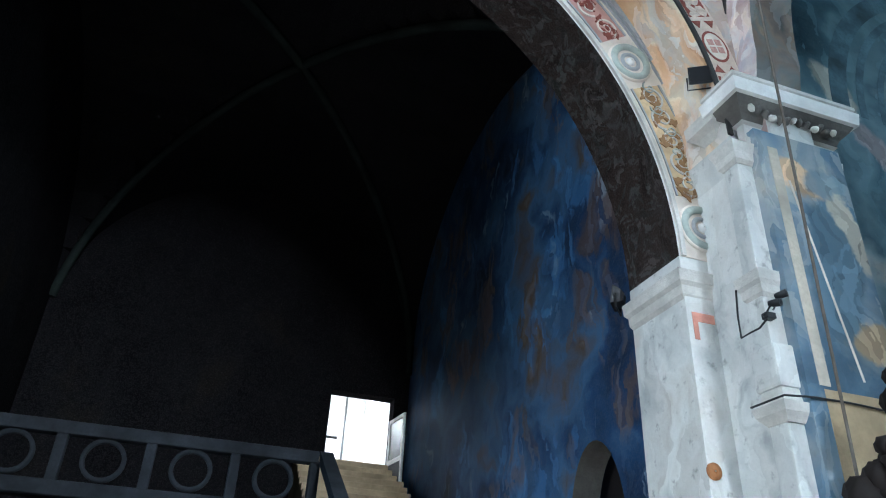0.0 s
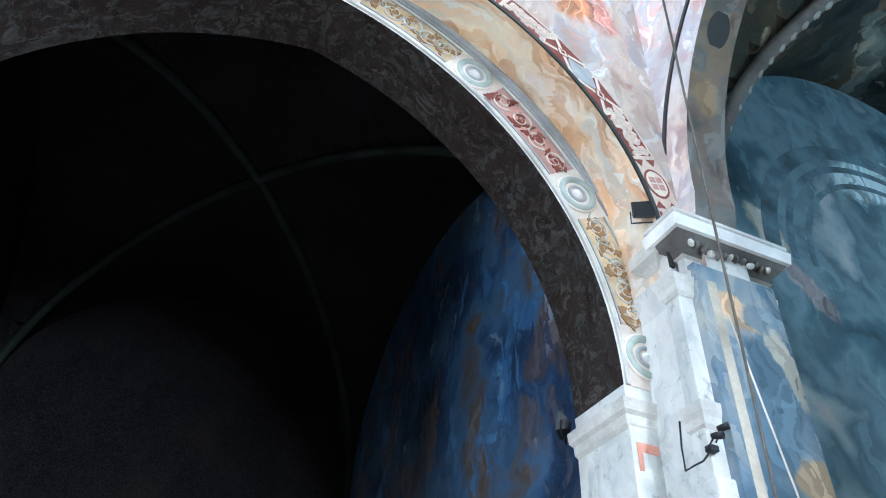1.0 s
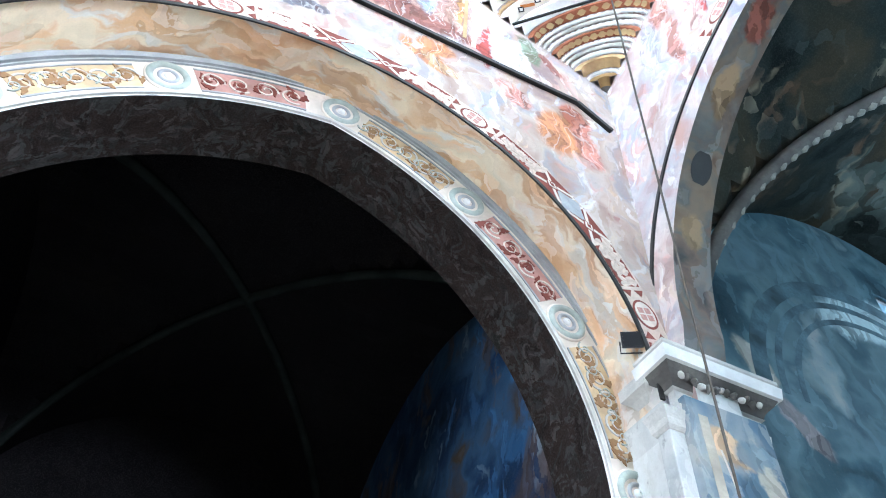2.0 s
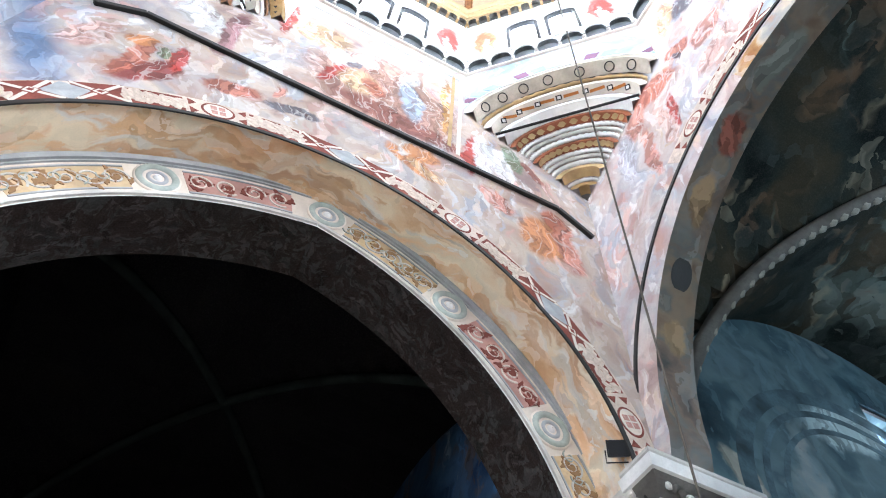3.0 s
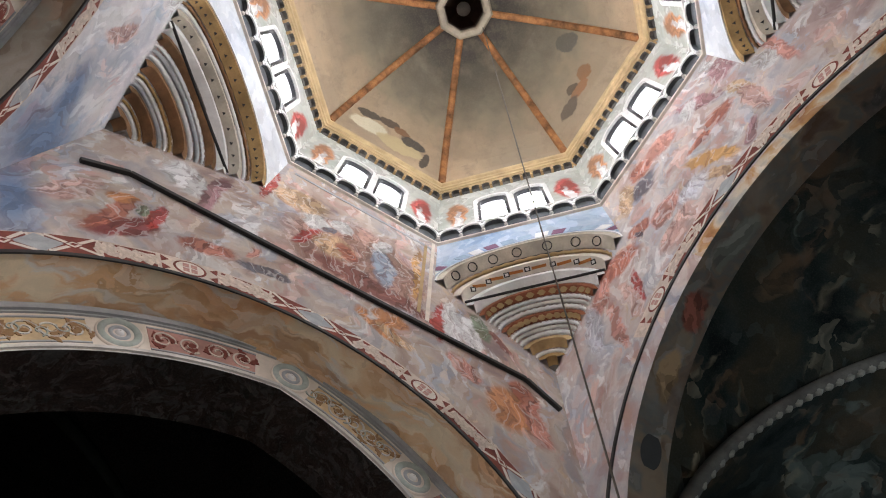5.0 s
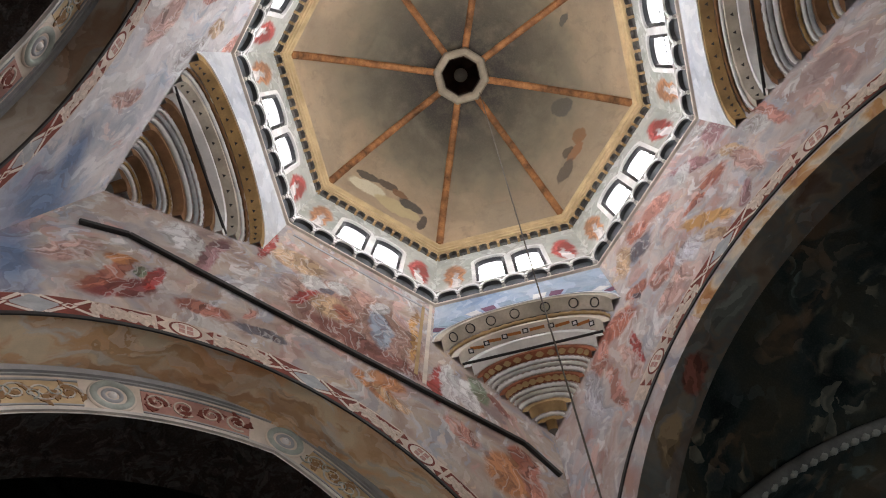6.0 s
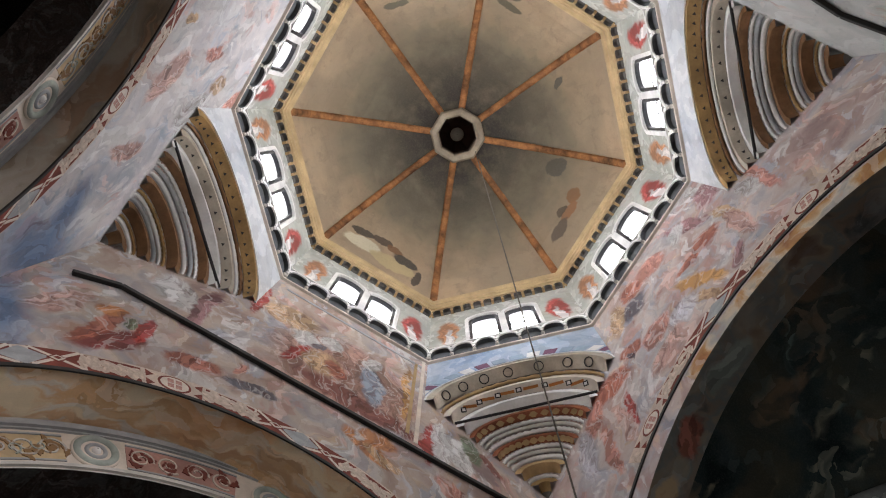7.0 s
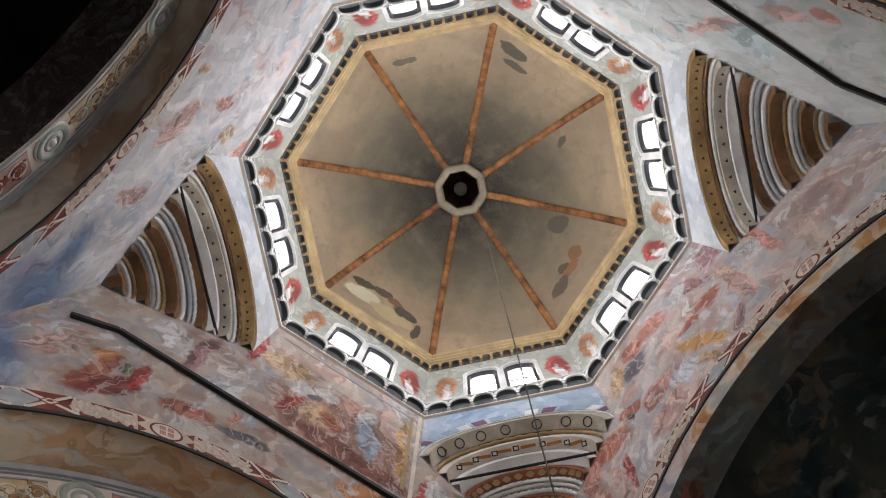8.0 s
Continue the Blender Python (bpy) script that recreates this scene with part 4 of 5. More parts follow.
TAN8 = math.tan(math.pi / 8)
# grey that puts the shade of the corbel arches into their colour
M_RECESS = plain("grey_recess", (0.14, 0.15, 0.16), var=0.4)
M_RIM = plain("bright_lime_rim", (0.8, 0.8, 0.78), var=0.12)
corbels = structure(empty("corbel_table"), "white corbel table of small round arches round the drum")
upper = structure(empty("upper_frieze"), "terracotta frieze of tiny arches under the dome")
BOSS = lathe_mesh("boss", [(0.045, 0.0), (0.05, 0.03), (0.03, 0.06), (0.005, 0.065)], M_STONE, 8)
for i in range(8):
    T = -45 * i
    half = 4.39 * TAN8
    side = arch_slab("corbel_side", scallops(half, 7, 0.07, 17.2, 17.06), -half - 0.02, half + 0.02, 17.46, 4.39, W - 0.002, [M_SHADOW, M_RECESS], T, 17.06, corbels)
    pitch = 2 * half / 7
    # flat dark sheet behind the corbel arches, in place of their shade
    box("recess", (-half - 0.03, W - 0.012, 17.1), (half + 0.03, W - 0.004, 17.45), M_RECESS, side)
    for k in range(7):
        strip("arch_ring", ring_path(-half + pitch * (k + 0.5), 17.2, pitch / 2 - 0.035, -8, 188, 14), 0.02, 0.04, 4.39, 0.035, M_RIM, side)
    for k in range(8):
        x = -half + pitch * k
        piece("corbel_boss", BOSS, side, Matrix.Translation((x, 4.44, 17.07)) @ Matrix.Rotation(math.pi / 2, 4, "X"))
        box("corbel_leg", (x - 0.035, 4.37, 17.05), (x + 0.035, 4.389, 17.25), M_WHITE, side)
    drum = arch_slab("drum_wall", scallops(1.0, 2, 0.2, 20.36, 17.5, 0.72, 14), -4.72 * TAN8 - 0.005, 4.72 * TAN8 + 0.005, 21.6, 4.72, 5.05, [M_DRUM, M_WHITE], T, 17.5)
    structure(drum, "plastered drum side with a twin window and faded paint")
    box("sill", (-0.95, 4.74, 17.5), (0.95, 5.04, 18.1), M_WHITE, drum)
    for s in (-0.5, 0.5):
        path = [(s + 0.4 * math.cos(t), 20.36 + 0.29 * math.sin(t), math.cos(t), math.sin(t)) for t in (math.pi * j / 18 for j in range(19))]
        path = [(s + 0.4, 18.1, 1, 0)] + path + [(s - 0.4, 18.1, -1, 0)]
        strip("window_surround", path, -0.01, 0.1, 4.72, 0.025, M_WHITE, drum)
    fh = 4.62 * TAN8
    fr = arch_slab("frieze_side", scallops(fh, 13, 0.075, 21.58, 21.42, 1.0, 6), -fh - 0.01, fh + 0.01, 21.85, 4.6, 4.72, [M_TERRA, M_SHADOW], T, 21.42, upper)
    # dark strip that paints shade behind the frieze's small arches
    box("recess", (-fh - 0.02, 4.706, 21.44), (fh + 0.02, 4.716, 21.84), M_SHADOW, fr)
    for k in range(13):
        strip("small_arch", ring_path(-fh + 2 * fh / 13 * (k + 0.5), 21.58, fh / 13 - 0.037, 0, 180, 8), 0.008, 0.022, 4.6, 0.014, M_TAN, fr)

octring("ledge", [(4.4, 17.44), (4.35, 17.46), (4.35, 17.5), (4.4, 17.52), (5.6, 17.52), (5.6, 17.42)], M_WHITE, corbels)
structure(octring("string_course", [(4.5, 16.84), (4.44, 16.86), (4.44, 16.93), (4.5, 16.96)], M_CREAM), "thin cream string course under the corbels")
structure(octring("dome_cornice", [(4.72, 21.84), (4.56, 21.86), (4.54, 21.92), (4.5, 21.94), (4.5, 22.04), (4.44, 22.08), (4.42, 22.18), (4.5, 22.22), (5.2, 22.22)], plain("ochre_cornice", (0.5, 0.36, 0.2), var=0.25)), "ochre moulded cornice under the dome")

win = structure(empty("window_1"), "twin arched drum window with black iron frame")
WIN_MATS = M_BLACK
for s in (-0.5, 0.5):
    path = [(s + 0.4 * math.cos(t), 20.36 + 0.288 * math.sin(t), math.cos(t), math.sin(t)) for t in (math.pi * j / 18 for j in range(19))]
    path = [(s + 0.4, 18.15, 1, 0)] + path + [(s - 0.4, 18.15, -1, 0)]
    strip("window_frame", path, 0.075, 0.0, 4.86, 0.1, M_BLACK, win)
    for z in (18.8, 19.6):
        box("glazing_bar", (s - 0.36, 4.85, z - 0.012), (s + 0.36, 4.88, z + 0.012), M_BLACK, win)
    pane = new("pane", plate_mesh("pane", [(x, z) for x, z, a, b in path], 0.006, M_GLASS))
    pane.parent, pane.matrix_basis, pane.visible_shadow = win, Matrix.Translation((0, 4.875, 0)), False
box("mullion", (-0.1, 4.7, 17.7), (0.1, 4.9, 20.42), plain("dark_mullion", (0.022, 0.017, 0.015)), win, None, 0.02)
for i in range(1, 8):
    w2 = copy_thing(win, turned(-45 * i))
    w2.name = "window_%d" % (i + 1)

M_SKY = bpy.data.materials.new("white_sky")
M_SKY.use_nodes = True
M_SKY.node_tree.nodes["Principled BSDF"].inputs["Emission Color"].default_value = (0.8, 0.9, 1.0, 1)
M_SKY.node_tree.nodes["Principled BSDF"].inputs["Emission Strength"].default_value = 3.0
for i in range(8):
    structure(mesh_ob("backdrop", [(-2.6, 6.4, 17.8), (2.6, 6.4, 17.8), (2.6, 7.2, 26.0), (-2.6, 7.2, 26.0)], [(0, 1, 2, 3)], M_SKY, None, turned(-45 * i)), "bright overcast sky outside the drum windows")
structure(mesh_ob("backdrop", [(9.4, 5.6, 9.0), (11.6, 5.6, 9.0), (11.6, 6.2, 13.0), (9.4, 6.2, 13.0)], [(0, 1, 2, 3)], M_SKY), "bright sky outside the chapel window")

# ---- dome ----
k = Mat("dome_plaster_sooted", 0.92)
o = k.tc.outputs["Object"]
wob = k.vec("MULTIPLY", k.vec("SUBTRACT", k.noise(o, 1.3, 5, colour=True), (0.5, 0.5, 0.5)), (0.9, 0.9, 0.9))
p = k.vec("ADD", o, wob)
col = k.ramp(k.noise(p, 0.45, 5, 0.6), [(0.3, (0.31, 0.224, 0.146)), (0.5, (0.413, 0.31, 0.206)), (0.7, (0.31, 0.258, 0.189))])
streak = k.noise(k.mapping(p, scale=(2.5, 2.5, 0.35)), 1.4, 5, 0.65)
# broad random tone in place of the webs' uneven light
web_tone = k.noise(k.mapping(o, loc=(4, 1, 2)), 0.35, 3, 0.5, 0.6)
col = k.mix(k.span(web_tone, 0.42, 0.6, 0.0, 0.6), col, (0.15, 0.145, 0.115))
col = k.mix(k.span(streak, 0.48, 0.72, 0, 0.5), col, (0.11, 0.105, 0.09))
col = k.mix(0.35, col, (0.46, 0.31, 0.2))
tight = k.vec("ADD", o, k.vec("MULTIPLY", wob, (0.55, 0.55, 0.55)))
PATCHES = [((-0.85, 4.2, 23.15), (0.62, 0.5, 0.3), (0.6, 0.54, 0.4)), ((0.25, 4.25, 23.0), (0.75, 0.5, 0.3), (0.46, 0.36, 0.2)), ((-0.95, 4.05, 23.6), (0.42, 0.5, 0.15), (0.05, 0.04, 0.035)), ((-0.3, 4.0, 23.66), (0.36, 0.5, 0.16), (0.07, 0.045, 0.035)),
           ((0.15, 4.0, 23.6), (0.3, 0.5, 0.16), (0.2, 0.09, 0.04)), ((0.62, 4.1, 23.4), (0.42, 0.5, 0.22), (0.045, 0.04, 0.04)), ((1.1, 4.2, 22.95), (0.16, 0.5, 0.4), (0.06, 0.05, 0.045))]
EASTERN = [((3.95, -0.3, 23.68), (0.4, 0.26, 0.26), (0.27, 0.12, 0.05)), ((4.05, 0.15, 23.5), (0.4, 0.36, 0.22), (0.3, 0.13, 0.06)), ((4.1, 0.75, 23.4), (0.4, 0.45, 0.25), (0.12, 0.09, 0.07)), ((4.0, 0.3, 23.75), (0.4, 0.22, 0.14), (0.1, 0.07, 0.05)),
           ((3.18, -0.75, 24.64), (0.4, 0.35, 0.4), (0.09, 0.085, 0.08)), ((1.78, -3.0, 24.4), (0.12, 0.3, 0.35), (0.07, 0.07, 0.065)), ((-3.54, -2.3, 23.36), (0.4, 0.45, 0.16), (0.12, 0.11, 0.08)), ((-1.0, -4.2, 23.1), (0.5, 0.4, 0.28), (0.08, 0.08, 0.06)), ((-0.7, -4.0, 23.6), (0.4, 0.4, 0.16), (0.1, 0.09, 0.06))]
for loc, size, c in PATCHES + EASTERN:
    f = k.span(k.vec("LENGTH", k.mapping(tight, loc, (0, 0, 0), size, True)), 1.04, 0.86, 0.0, 0.9)
    col = k.mix(f, col, c)
# the light's fall-off towards the crown, painted in greenish grey
crown_shade = k.span(k.vec("LENGTH", k.mapping(p, (0, 0, 0), (0, 0, 0), (1, 1, 1000), True)), 4.7, 2.6, 0.0, 0.8)
col = k.mix(crown_shade, col, (0.105, 0.1, 0.074))
# sooty stain round the oculus, widened to paint in the crown's shade
crown_stain_shade = k.span(k.vec("LENGTH", k.mapping(p, (0, 0, 0), (0, 0, 0), (1, 1, 1000), True)), 4.0, 0.9)
col = k.mix(k.math("MULTIPLY", crown_stain_shade, k.span(k.noise(o, 1.1, 7), 0.2, 0.58)), col, (0.04, 0.034, 0.03))
fine = k.noise(o, 22, 5, 0.7)
col = k.mix(k.span(fine, 0.4, 0.8, 0, 0.25), col, (0.2, 0.17, 0.13))
M_DOME2 = k.done(col, k.math("ADD", streak, fine), 0.2)
DOME = [(4.5, 22.2), (4.42, 22.6), (4.25, 23.1), (3.95, 23.7), (3.5, 24.3), (2.9, 24.9), (2.2, 25.4), (1.4, 25.8), (0.7, 26.05)]
dome = structure(octring("ceiling_dome", DOME, M_DOME2), "water-stained, sooty eight-sided plaster dome, shade painted towards the crown")
# dome_roof is unseen, added to close the dome against the sky
structure(octring("dome_roof", [(5.3, 22.2), (5.2, 23.5), (4.2, 25.2), (2.6, 26.5), (0.9, 27.0), (0.9, 28.2), (0.02, 28.3)], M_SHADOW), "unseen outer shell, added to close the dome")
for i in range(8):
    a = radians(67.5 - 45 * i)
    q = 1 / math.cos(math.pi / 8)
    pts = [Vector((math.cos(a) * w * q, math.sin(a) * w * q, z)) for w, z in DOME]
    vs, fs, side = [], [], Vector((-math.sin(a), math.cos(a), 0))
    for j, c in enumerate(pts):
        t = (pts[min(j + 1, 8)] - pts[max(j - 1, 0)]).normalized()
        n = side.cross(t)
        n = n if n.dot(Vector((-math.cos(a), -math.sin(a), -0.8))) > 0 else -n
        hw = 0.11
        vs += [c - side * hw - n * 0.04, c - side * hw + n * 0.07, c - side * hw * 0.5 + n * 0.12, c + side * hw * 0.5 + n * 0.12, c + side * hw + n * 0.07, c + side * hw - n * 0.04]
    for j in range(8):
        fs += [(6 * j + m, 6 * j + m + 1, 6 * j + 7 + m, 6 * j + 6 + m) for m in range(5)]
    fs += [tuple(range(6)), tuple(48 + m for m in reversed(range(6)))]
    mesh_ob("rib", vs, fs, M_RIB, dome)
M_RINGST = plain("brown_ring_stone", (0.3, 0.25, 0.19), var=0.3)
M_LANT = plain("dark_brown_lantern", (0.07, 0.035, 0.025), 0.8)
ring = structure(empty("oculus"), "octagonal stone oculus ring with a dark lantern above")
octring("stone_ring", [(0.6, 26.4), (0.6, 25.8), (0.66, 25.74), (0.8, 25.76), (0.86, 25.86), (0.86, 26.2)], M_RINGST, ring)
octring("lantern", [(0.62, 26.0), (0.6, 27.6), (0.3, 27.9), (0.02, 27.92)], M_LANT, ring)
new("lantern_cap", lathe_mesh("lantern_cap", [(0.24, 0), (0.22, 0.06), (0.01, 0.08)], M_STONE, 16)).matrix_basis = Matrix.Translation((0, 0, 27.4)) @ Matrix.Rotation(math.pi / 2, 4, "X")
scene.collection.objects[-1].parent = ring
rope = tagged(new("bell_rope", tube_mesh("bell_rope", [(0.76 + (4.2 - 0.76) * t, 0.12 + (3.9 - 0.12) * t, 25.9 + (2.9 - 25.9) * t - 0.25 * math.sin(math.pi * t)) for t in (j / 40 for j in range(41))], 0.013, M_ROPE, 8)), "long thin hemp bell rope hanging from the oculus", "rope")

# ---- north-east pier ----
pier = structure(box("pier_northeast", (4.285, 4.262, 0), (5.4, 5.2, 6.5), M_JAMB), "frescoed crossing pier with blue panel and tan edges")
box("edge_stripe", (4.42, 4.256, 3.75), (4.54, 4.264, 6.3), M_BUFF, pier)
box("panel_line", (0, 4.255, 0), (0.022, 4.263, 2.1), M_CREAM, pier, Matrix.Translation((4.93, 0, 3.85)) @ Matrix.Rotation(radians(-9), 4, "Y"))
box("dado", (4.46, 4.257, 1.2), (5.4, 4.265, 3.72), M_TAN, pier)
ent = structure(moulding("entablature", (4.28, 4.38), (5.44, 4.44), [(6.3, 0.0), (6.33, 0.05), (6.42, 0.06), (6.44, 0.02), (6.62, 0.02), (6.64, 0.06)], M_STONE), "weathered stone entablature with a white cornice on the pier")
moulding("carved_frieze", (4.28, 4.38), (5.44, 4.44), [(6.64, 0.04), (6.72, 0.08), (6.8, 0.16), (6.86, 0.2)], M_SHADOW, ent)
moulding("cornice", (4.28, 4.38), (5.44, 4.44), [(6.86, 0.2), (6.87, 0.24), (7.02, 0.26), (7.03, 0.2)], M_WHITE, ent)
moulding("cornice_top", (4.28, 4.38), (5.44, 4.44), [(7.03, 0.2), (7.08, 0.24), (7.12, 0.24), (7.16, 0.1)], M_STONE, ent)
moulding("cornice_return", (4.24, 4.74), (4.5, 4.86), [(6.5, 0.0), (6.62, 0.02), (6.74, 0.1), (6.8, 0.17), (6.95, 0.18), (7.02, 0.08)], M_STONE, ent)
FOLIAGE = [lathe_mesh("carved_leaf", [(0.05 + 0.01 * q, 0.0), (0.06 - 0.008 * q, 0.03), (0.03, 0.06), (0.005, 0.05)], M_SHADOW if q else M_STONE, 7) for q in range(3)]
rc = random.Random(8)
for j in range(13):
    piece("carved_leaf", FOLIAGE[j % 3], ent, Matrix.Translation((4.3 + 0.09 * j, 4.28 - rc.uniform(0.0, 0.03), rc.uniform(6.7, 6.77))) @ Matrix.Rotation(rc.uniform(0, 6), 4, "Y") @ Matrix.Diagonal((rc.uniform(0.6, 1.1), 1, rc.uniform(0.5, 1.0), 1)))
pil = structure(empty("pilaster_northeast"), "white pilaster with a moulded capital on the pier")
box("shaft", (4.1, 4.38, 4.86), (4.3, 4.58, 6.32), M_PIER, pil, None, 0.015)
moulding("shaft_capital", (4.1, 4.38), (4.3, 4.58), [(6.08, 0.01), (6.12, 0.04), (6.2, 0.05), (6.31, 0.09)], M_STONE, pil)
moulding("capital", (4.11, 4.38), (4.3, 4.58), [(4.58, 0.0), (4.62, 0.03), (4.7, 0.04), (4.74, 0.06), (4.84, 0.07), (4.87, 0.02)], M_STONE, pil)
box("neck", (4.1, 4.38, 4.1), (4.3, 4.6, 4.6), M_PIER, pil, None, 0.02)
box("pedestal", (4.07, 4.33, 3.72), (4.3, 4.64, 4.12), M_PIER, pil, None, 0.03)
moulding("ledge", (4.1, 4.36), (4.3, 4.6), [(3.42, 0.0), (3.5, 0.06), (3.58, 0.08), (3.6, 0.02), (3.74, 0.0)], M_STONE, pil)
box("lower_shaft", (4.11, 4.38, 0.0), (4.3, 4.6, 3.44), M_PIER, pil, None, 0.02)
order_n = bpy.data.objects["arch_order_north"]
M_SALMON = plain("faded_salmon_paint", (0.6, 0.27, 0.2), var=0.35)
box("red_mark", (3.99, 5.236, 4.66), (4.26, 5.241, 4.76), M_SALMON, order_n)
box("red_mark", (3.99, 5.236, 4.46), (4.05, 5.241, 4.66), M_SALMON, order_n)
tagged(new("orange_disc", lathe_mesh("orange_disc", [(0.08, 0), (0.08, 0.02), (0.01, 0.03)], M_RIB, 18)), "small orange disc fixed to the pier", "disc").matrix_basis = Matrix.Translation((3.99, 5.24, 3.16))
for pts, lab in (([(4.01, 4.66, 3.6), (4.01, 4.26, 3.6), (4.3, 4.24, 3.62), (4.7, 4.23, 3.62), (5.4, 4.24, 3.6)], "black cable along the ledge of the pier"),
                 ([(4.03, 4.62, 4.73), (4.00, 4.62, 4.46), (4.00, 4.62, 4.24), (3.97, 4.45, 4.23), (3.99, 4.37, 4.24), (4.06, 4.34, 4.33)], "black cable looped down the pilaster")):
    tagged(bar("cable", pts, 0.01, M_BLACK), lab, "cable", "cables on the pier")


def floodlight(place, aim, s=1.0):
    """A box floodlight on a bent bracket."""
    lamp = empty("floodlight", look(place, aim) @ Matrix.Scale(s, 4))
    vs, fs = [], []
    for z, w, h in ((0.09, 0.08, 0.06), (0.05, 0.13, 0.1), (-0.05, 0.17, 0.14), (-0.07, 0.175, 0.145)):
        vs += [(-w, -h, z), (w, -h, z), (w, h, z), (-w, h, z)]
    for i in range(3):
        fs += [(4 * i + j, 4 * i + (j + 1) % 4, 4 * i + 4 + (j + 1) % 4, 4 * i + 4 + j) for j in range(4)]
    fs += [(0, 1, 2, 3), (15, 14, 13, 12)]
    mesh_ob("housing", vs, fs, M_BLACK, lamp)
    box("glass", (-0.15, -0.12, -0.076), (0.15, 0.12, -0.071), plain("lamp_glass", (0.012, 0.012, 0.014), 0.35, bump=0.0), lamp)
    bar("bracket", [(-0.19, 0, 0), (-0.19, -0.2, 0.02), (0.19, -0.2, 0.02), (0.19, 0, 0)], 0.014, M_BLACK, lamp)
    return tagged(lamp, "black box floodlight on a bracket on the stone cornice", "floodlight", "floodlights")


floodlight((4.02, 4.6, 7.4), (0.5, -1.0, 5.6), 0.72)
floodlight((3.86, 6.34, 5.36), (0.5, 9.5, 6.2), 0.8)


def spotlight(place, aim):
    lamp = empty("spotlight", look(place, aim) @ Matrix.Scale(0.75, 4))
    mesh = lathe_mesh("housing", [(0.01, -0.08), (0.035, -0.075), (0.045, -0.02), (0.05, 0.07), (0.04, 0.07), (0.02, 0.05), (0.005, 0.05)], M_BLACK, 14)
    h = new("housing", mesh)
    h.parent, h.matrix_basis = lamp, Matrix.Rotation(math.pi / 2, 4, "X")
    bar("stem", [(0, 0, 0.04), (0, -0.1, 0.1), (0.02, -0.16, 0.14)], 0.012, M_BLACK, lamp)
    return tagged(lamp, "small black spotlight clamped to the pilaster", "spotlight", "spotlights")


spotlight((4.18, 4.24, 4.55), (5.5, 2.0, 4.9))
spotlight((4.09, 4.24, 4.45), (5.0, 2.0, 4.0))
box("clamp", (4.04, 4.3, 4.33), (4.14, 4.38, 4.39), M_BLACK, pil, None, 0.01)
box("junction_box", (4.5, 4.2, 2.45), (4.64, 4.26, 2.68), M_BLACK, pil, None, 0.01)

# dark carved ornament beside the pier
rn = random.Random(3)
vs, fs = [], []


def knot(c, r, n=7):
    o = len(vs)
    for i in range(n + 1):
        for j in range(10):
            a, b = math.pi * i / n, 6.2832 * j / 10
            f = r * (1 + 0.25 * math.sin(3 * b + i) * math.sin(a))
            vs.append((c[0] + f * math.sin(a) * math.cos(b), c[1] + f * math.sin(a) * math.sin(b), c[2] + f * 1.15 * math.cos(a)))
    for i in range(n):
        fs.extend([(o + 10 * i + j, o + 10 * i + (j + 1) % 10, o + 10 * i + 10 + (j + 1) % 10, o + 10 * i + 10 + j) for j in range(10)])


for c, r in (((4.36, 3.5, 3.56), 0.09), ((4.34, 3.52, 3.36), 0.12), ((4.42, 3.5, 3.2), 0.1), ((4.3, 3.5, 3.05), 0.1), ((4.2, 3.5, 2.86), 0.16), ((4.02, 3.55, 2.78), 0.12), ((3.88, 3.6, 2.66), 0.13), ((4.12, 3.5, 2.6), 0.2),
             ((4.4, 3.45, 2.8), 0.2), ((4.5, 3.4, 3.0), 0.14), ((4.3, 3.5, 2.3), 0.3), ((3.95, 3.55, 2.4), 0.2), ((4.3, 3.5, 1.7), 0.36), ((4.2, 3.5, 1.1), 0.32), ((4.2, 3.5, 0.45), 0.4), ((4.46, 3.46, 3.4), 0.08)):
    knot(c, r)
for j in range(26):
    knot((rn.uniform(3.8, 4.6), rn.uniform(3.4, 3.6), rn.uniform(2.1, 3.0)), rn.uniform(0.04, 0.09), 5)
tagged(mesh_ob("carved_ornament", vs, fs, M_DWOOD, smooth=True), "dark carved wooden ornament standing by the pier", "ornament")

# ---- east chapel ----


def wall_with_hole(name, axis, pos, thick, u0, u1, z0, z1, hole, mat, label):
    """Wall slabs round one rectangular opening; axis 'x' or 'y' is the wall's normal."""
    ob = structure(empty(name), label)
    a, b, c, d = hole
    for p, q, r, s in ((u0, a, z0, z1), (b, u1, z0, z1), (a, b, z0, c), (a, b, d, z1)):
        if q - p > 1e-4 and s - r > 1e-4:
            lo, hi = ((pos, p, r), (pos + thick, q, s)) if axis == "x" else ((p, pos, r), (q, pos + thick, s))
            lo, hi = [min(i, j) for i, j in zip(lo, hi)], [max(i, j) for i, j in zip(lo, hi)]
            box("masonry", lo, hi, mat, ob)
    return ob


def groin(name, cx, cy, rx, ry, z0, rise, mat, label, n=28):
    vs, fs = [], []
    for i in range(n + 1):
        for j in range(n + 1):
            u, v = -1 + 2 * i / n, -1 + 2 * j / n
            vs.append((cx + rx * u, cy + ry * v, z0 + rise * max(math.sqrt(max(0, 1 - u * u)), math.sqrt(max(0, 1 - v * v)))))
    for i in range(n):
        fs += [(i * (n + 1) + j, i * (n + 1) + j + 1, (i + 1) * (n + 1) + j + 1, (i + 1) * (n + 1) + j) for j in range(n)]
    ob = structure(mesh_ob(name, vs, fs, mat, smooth=False), label)
    return ob


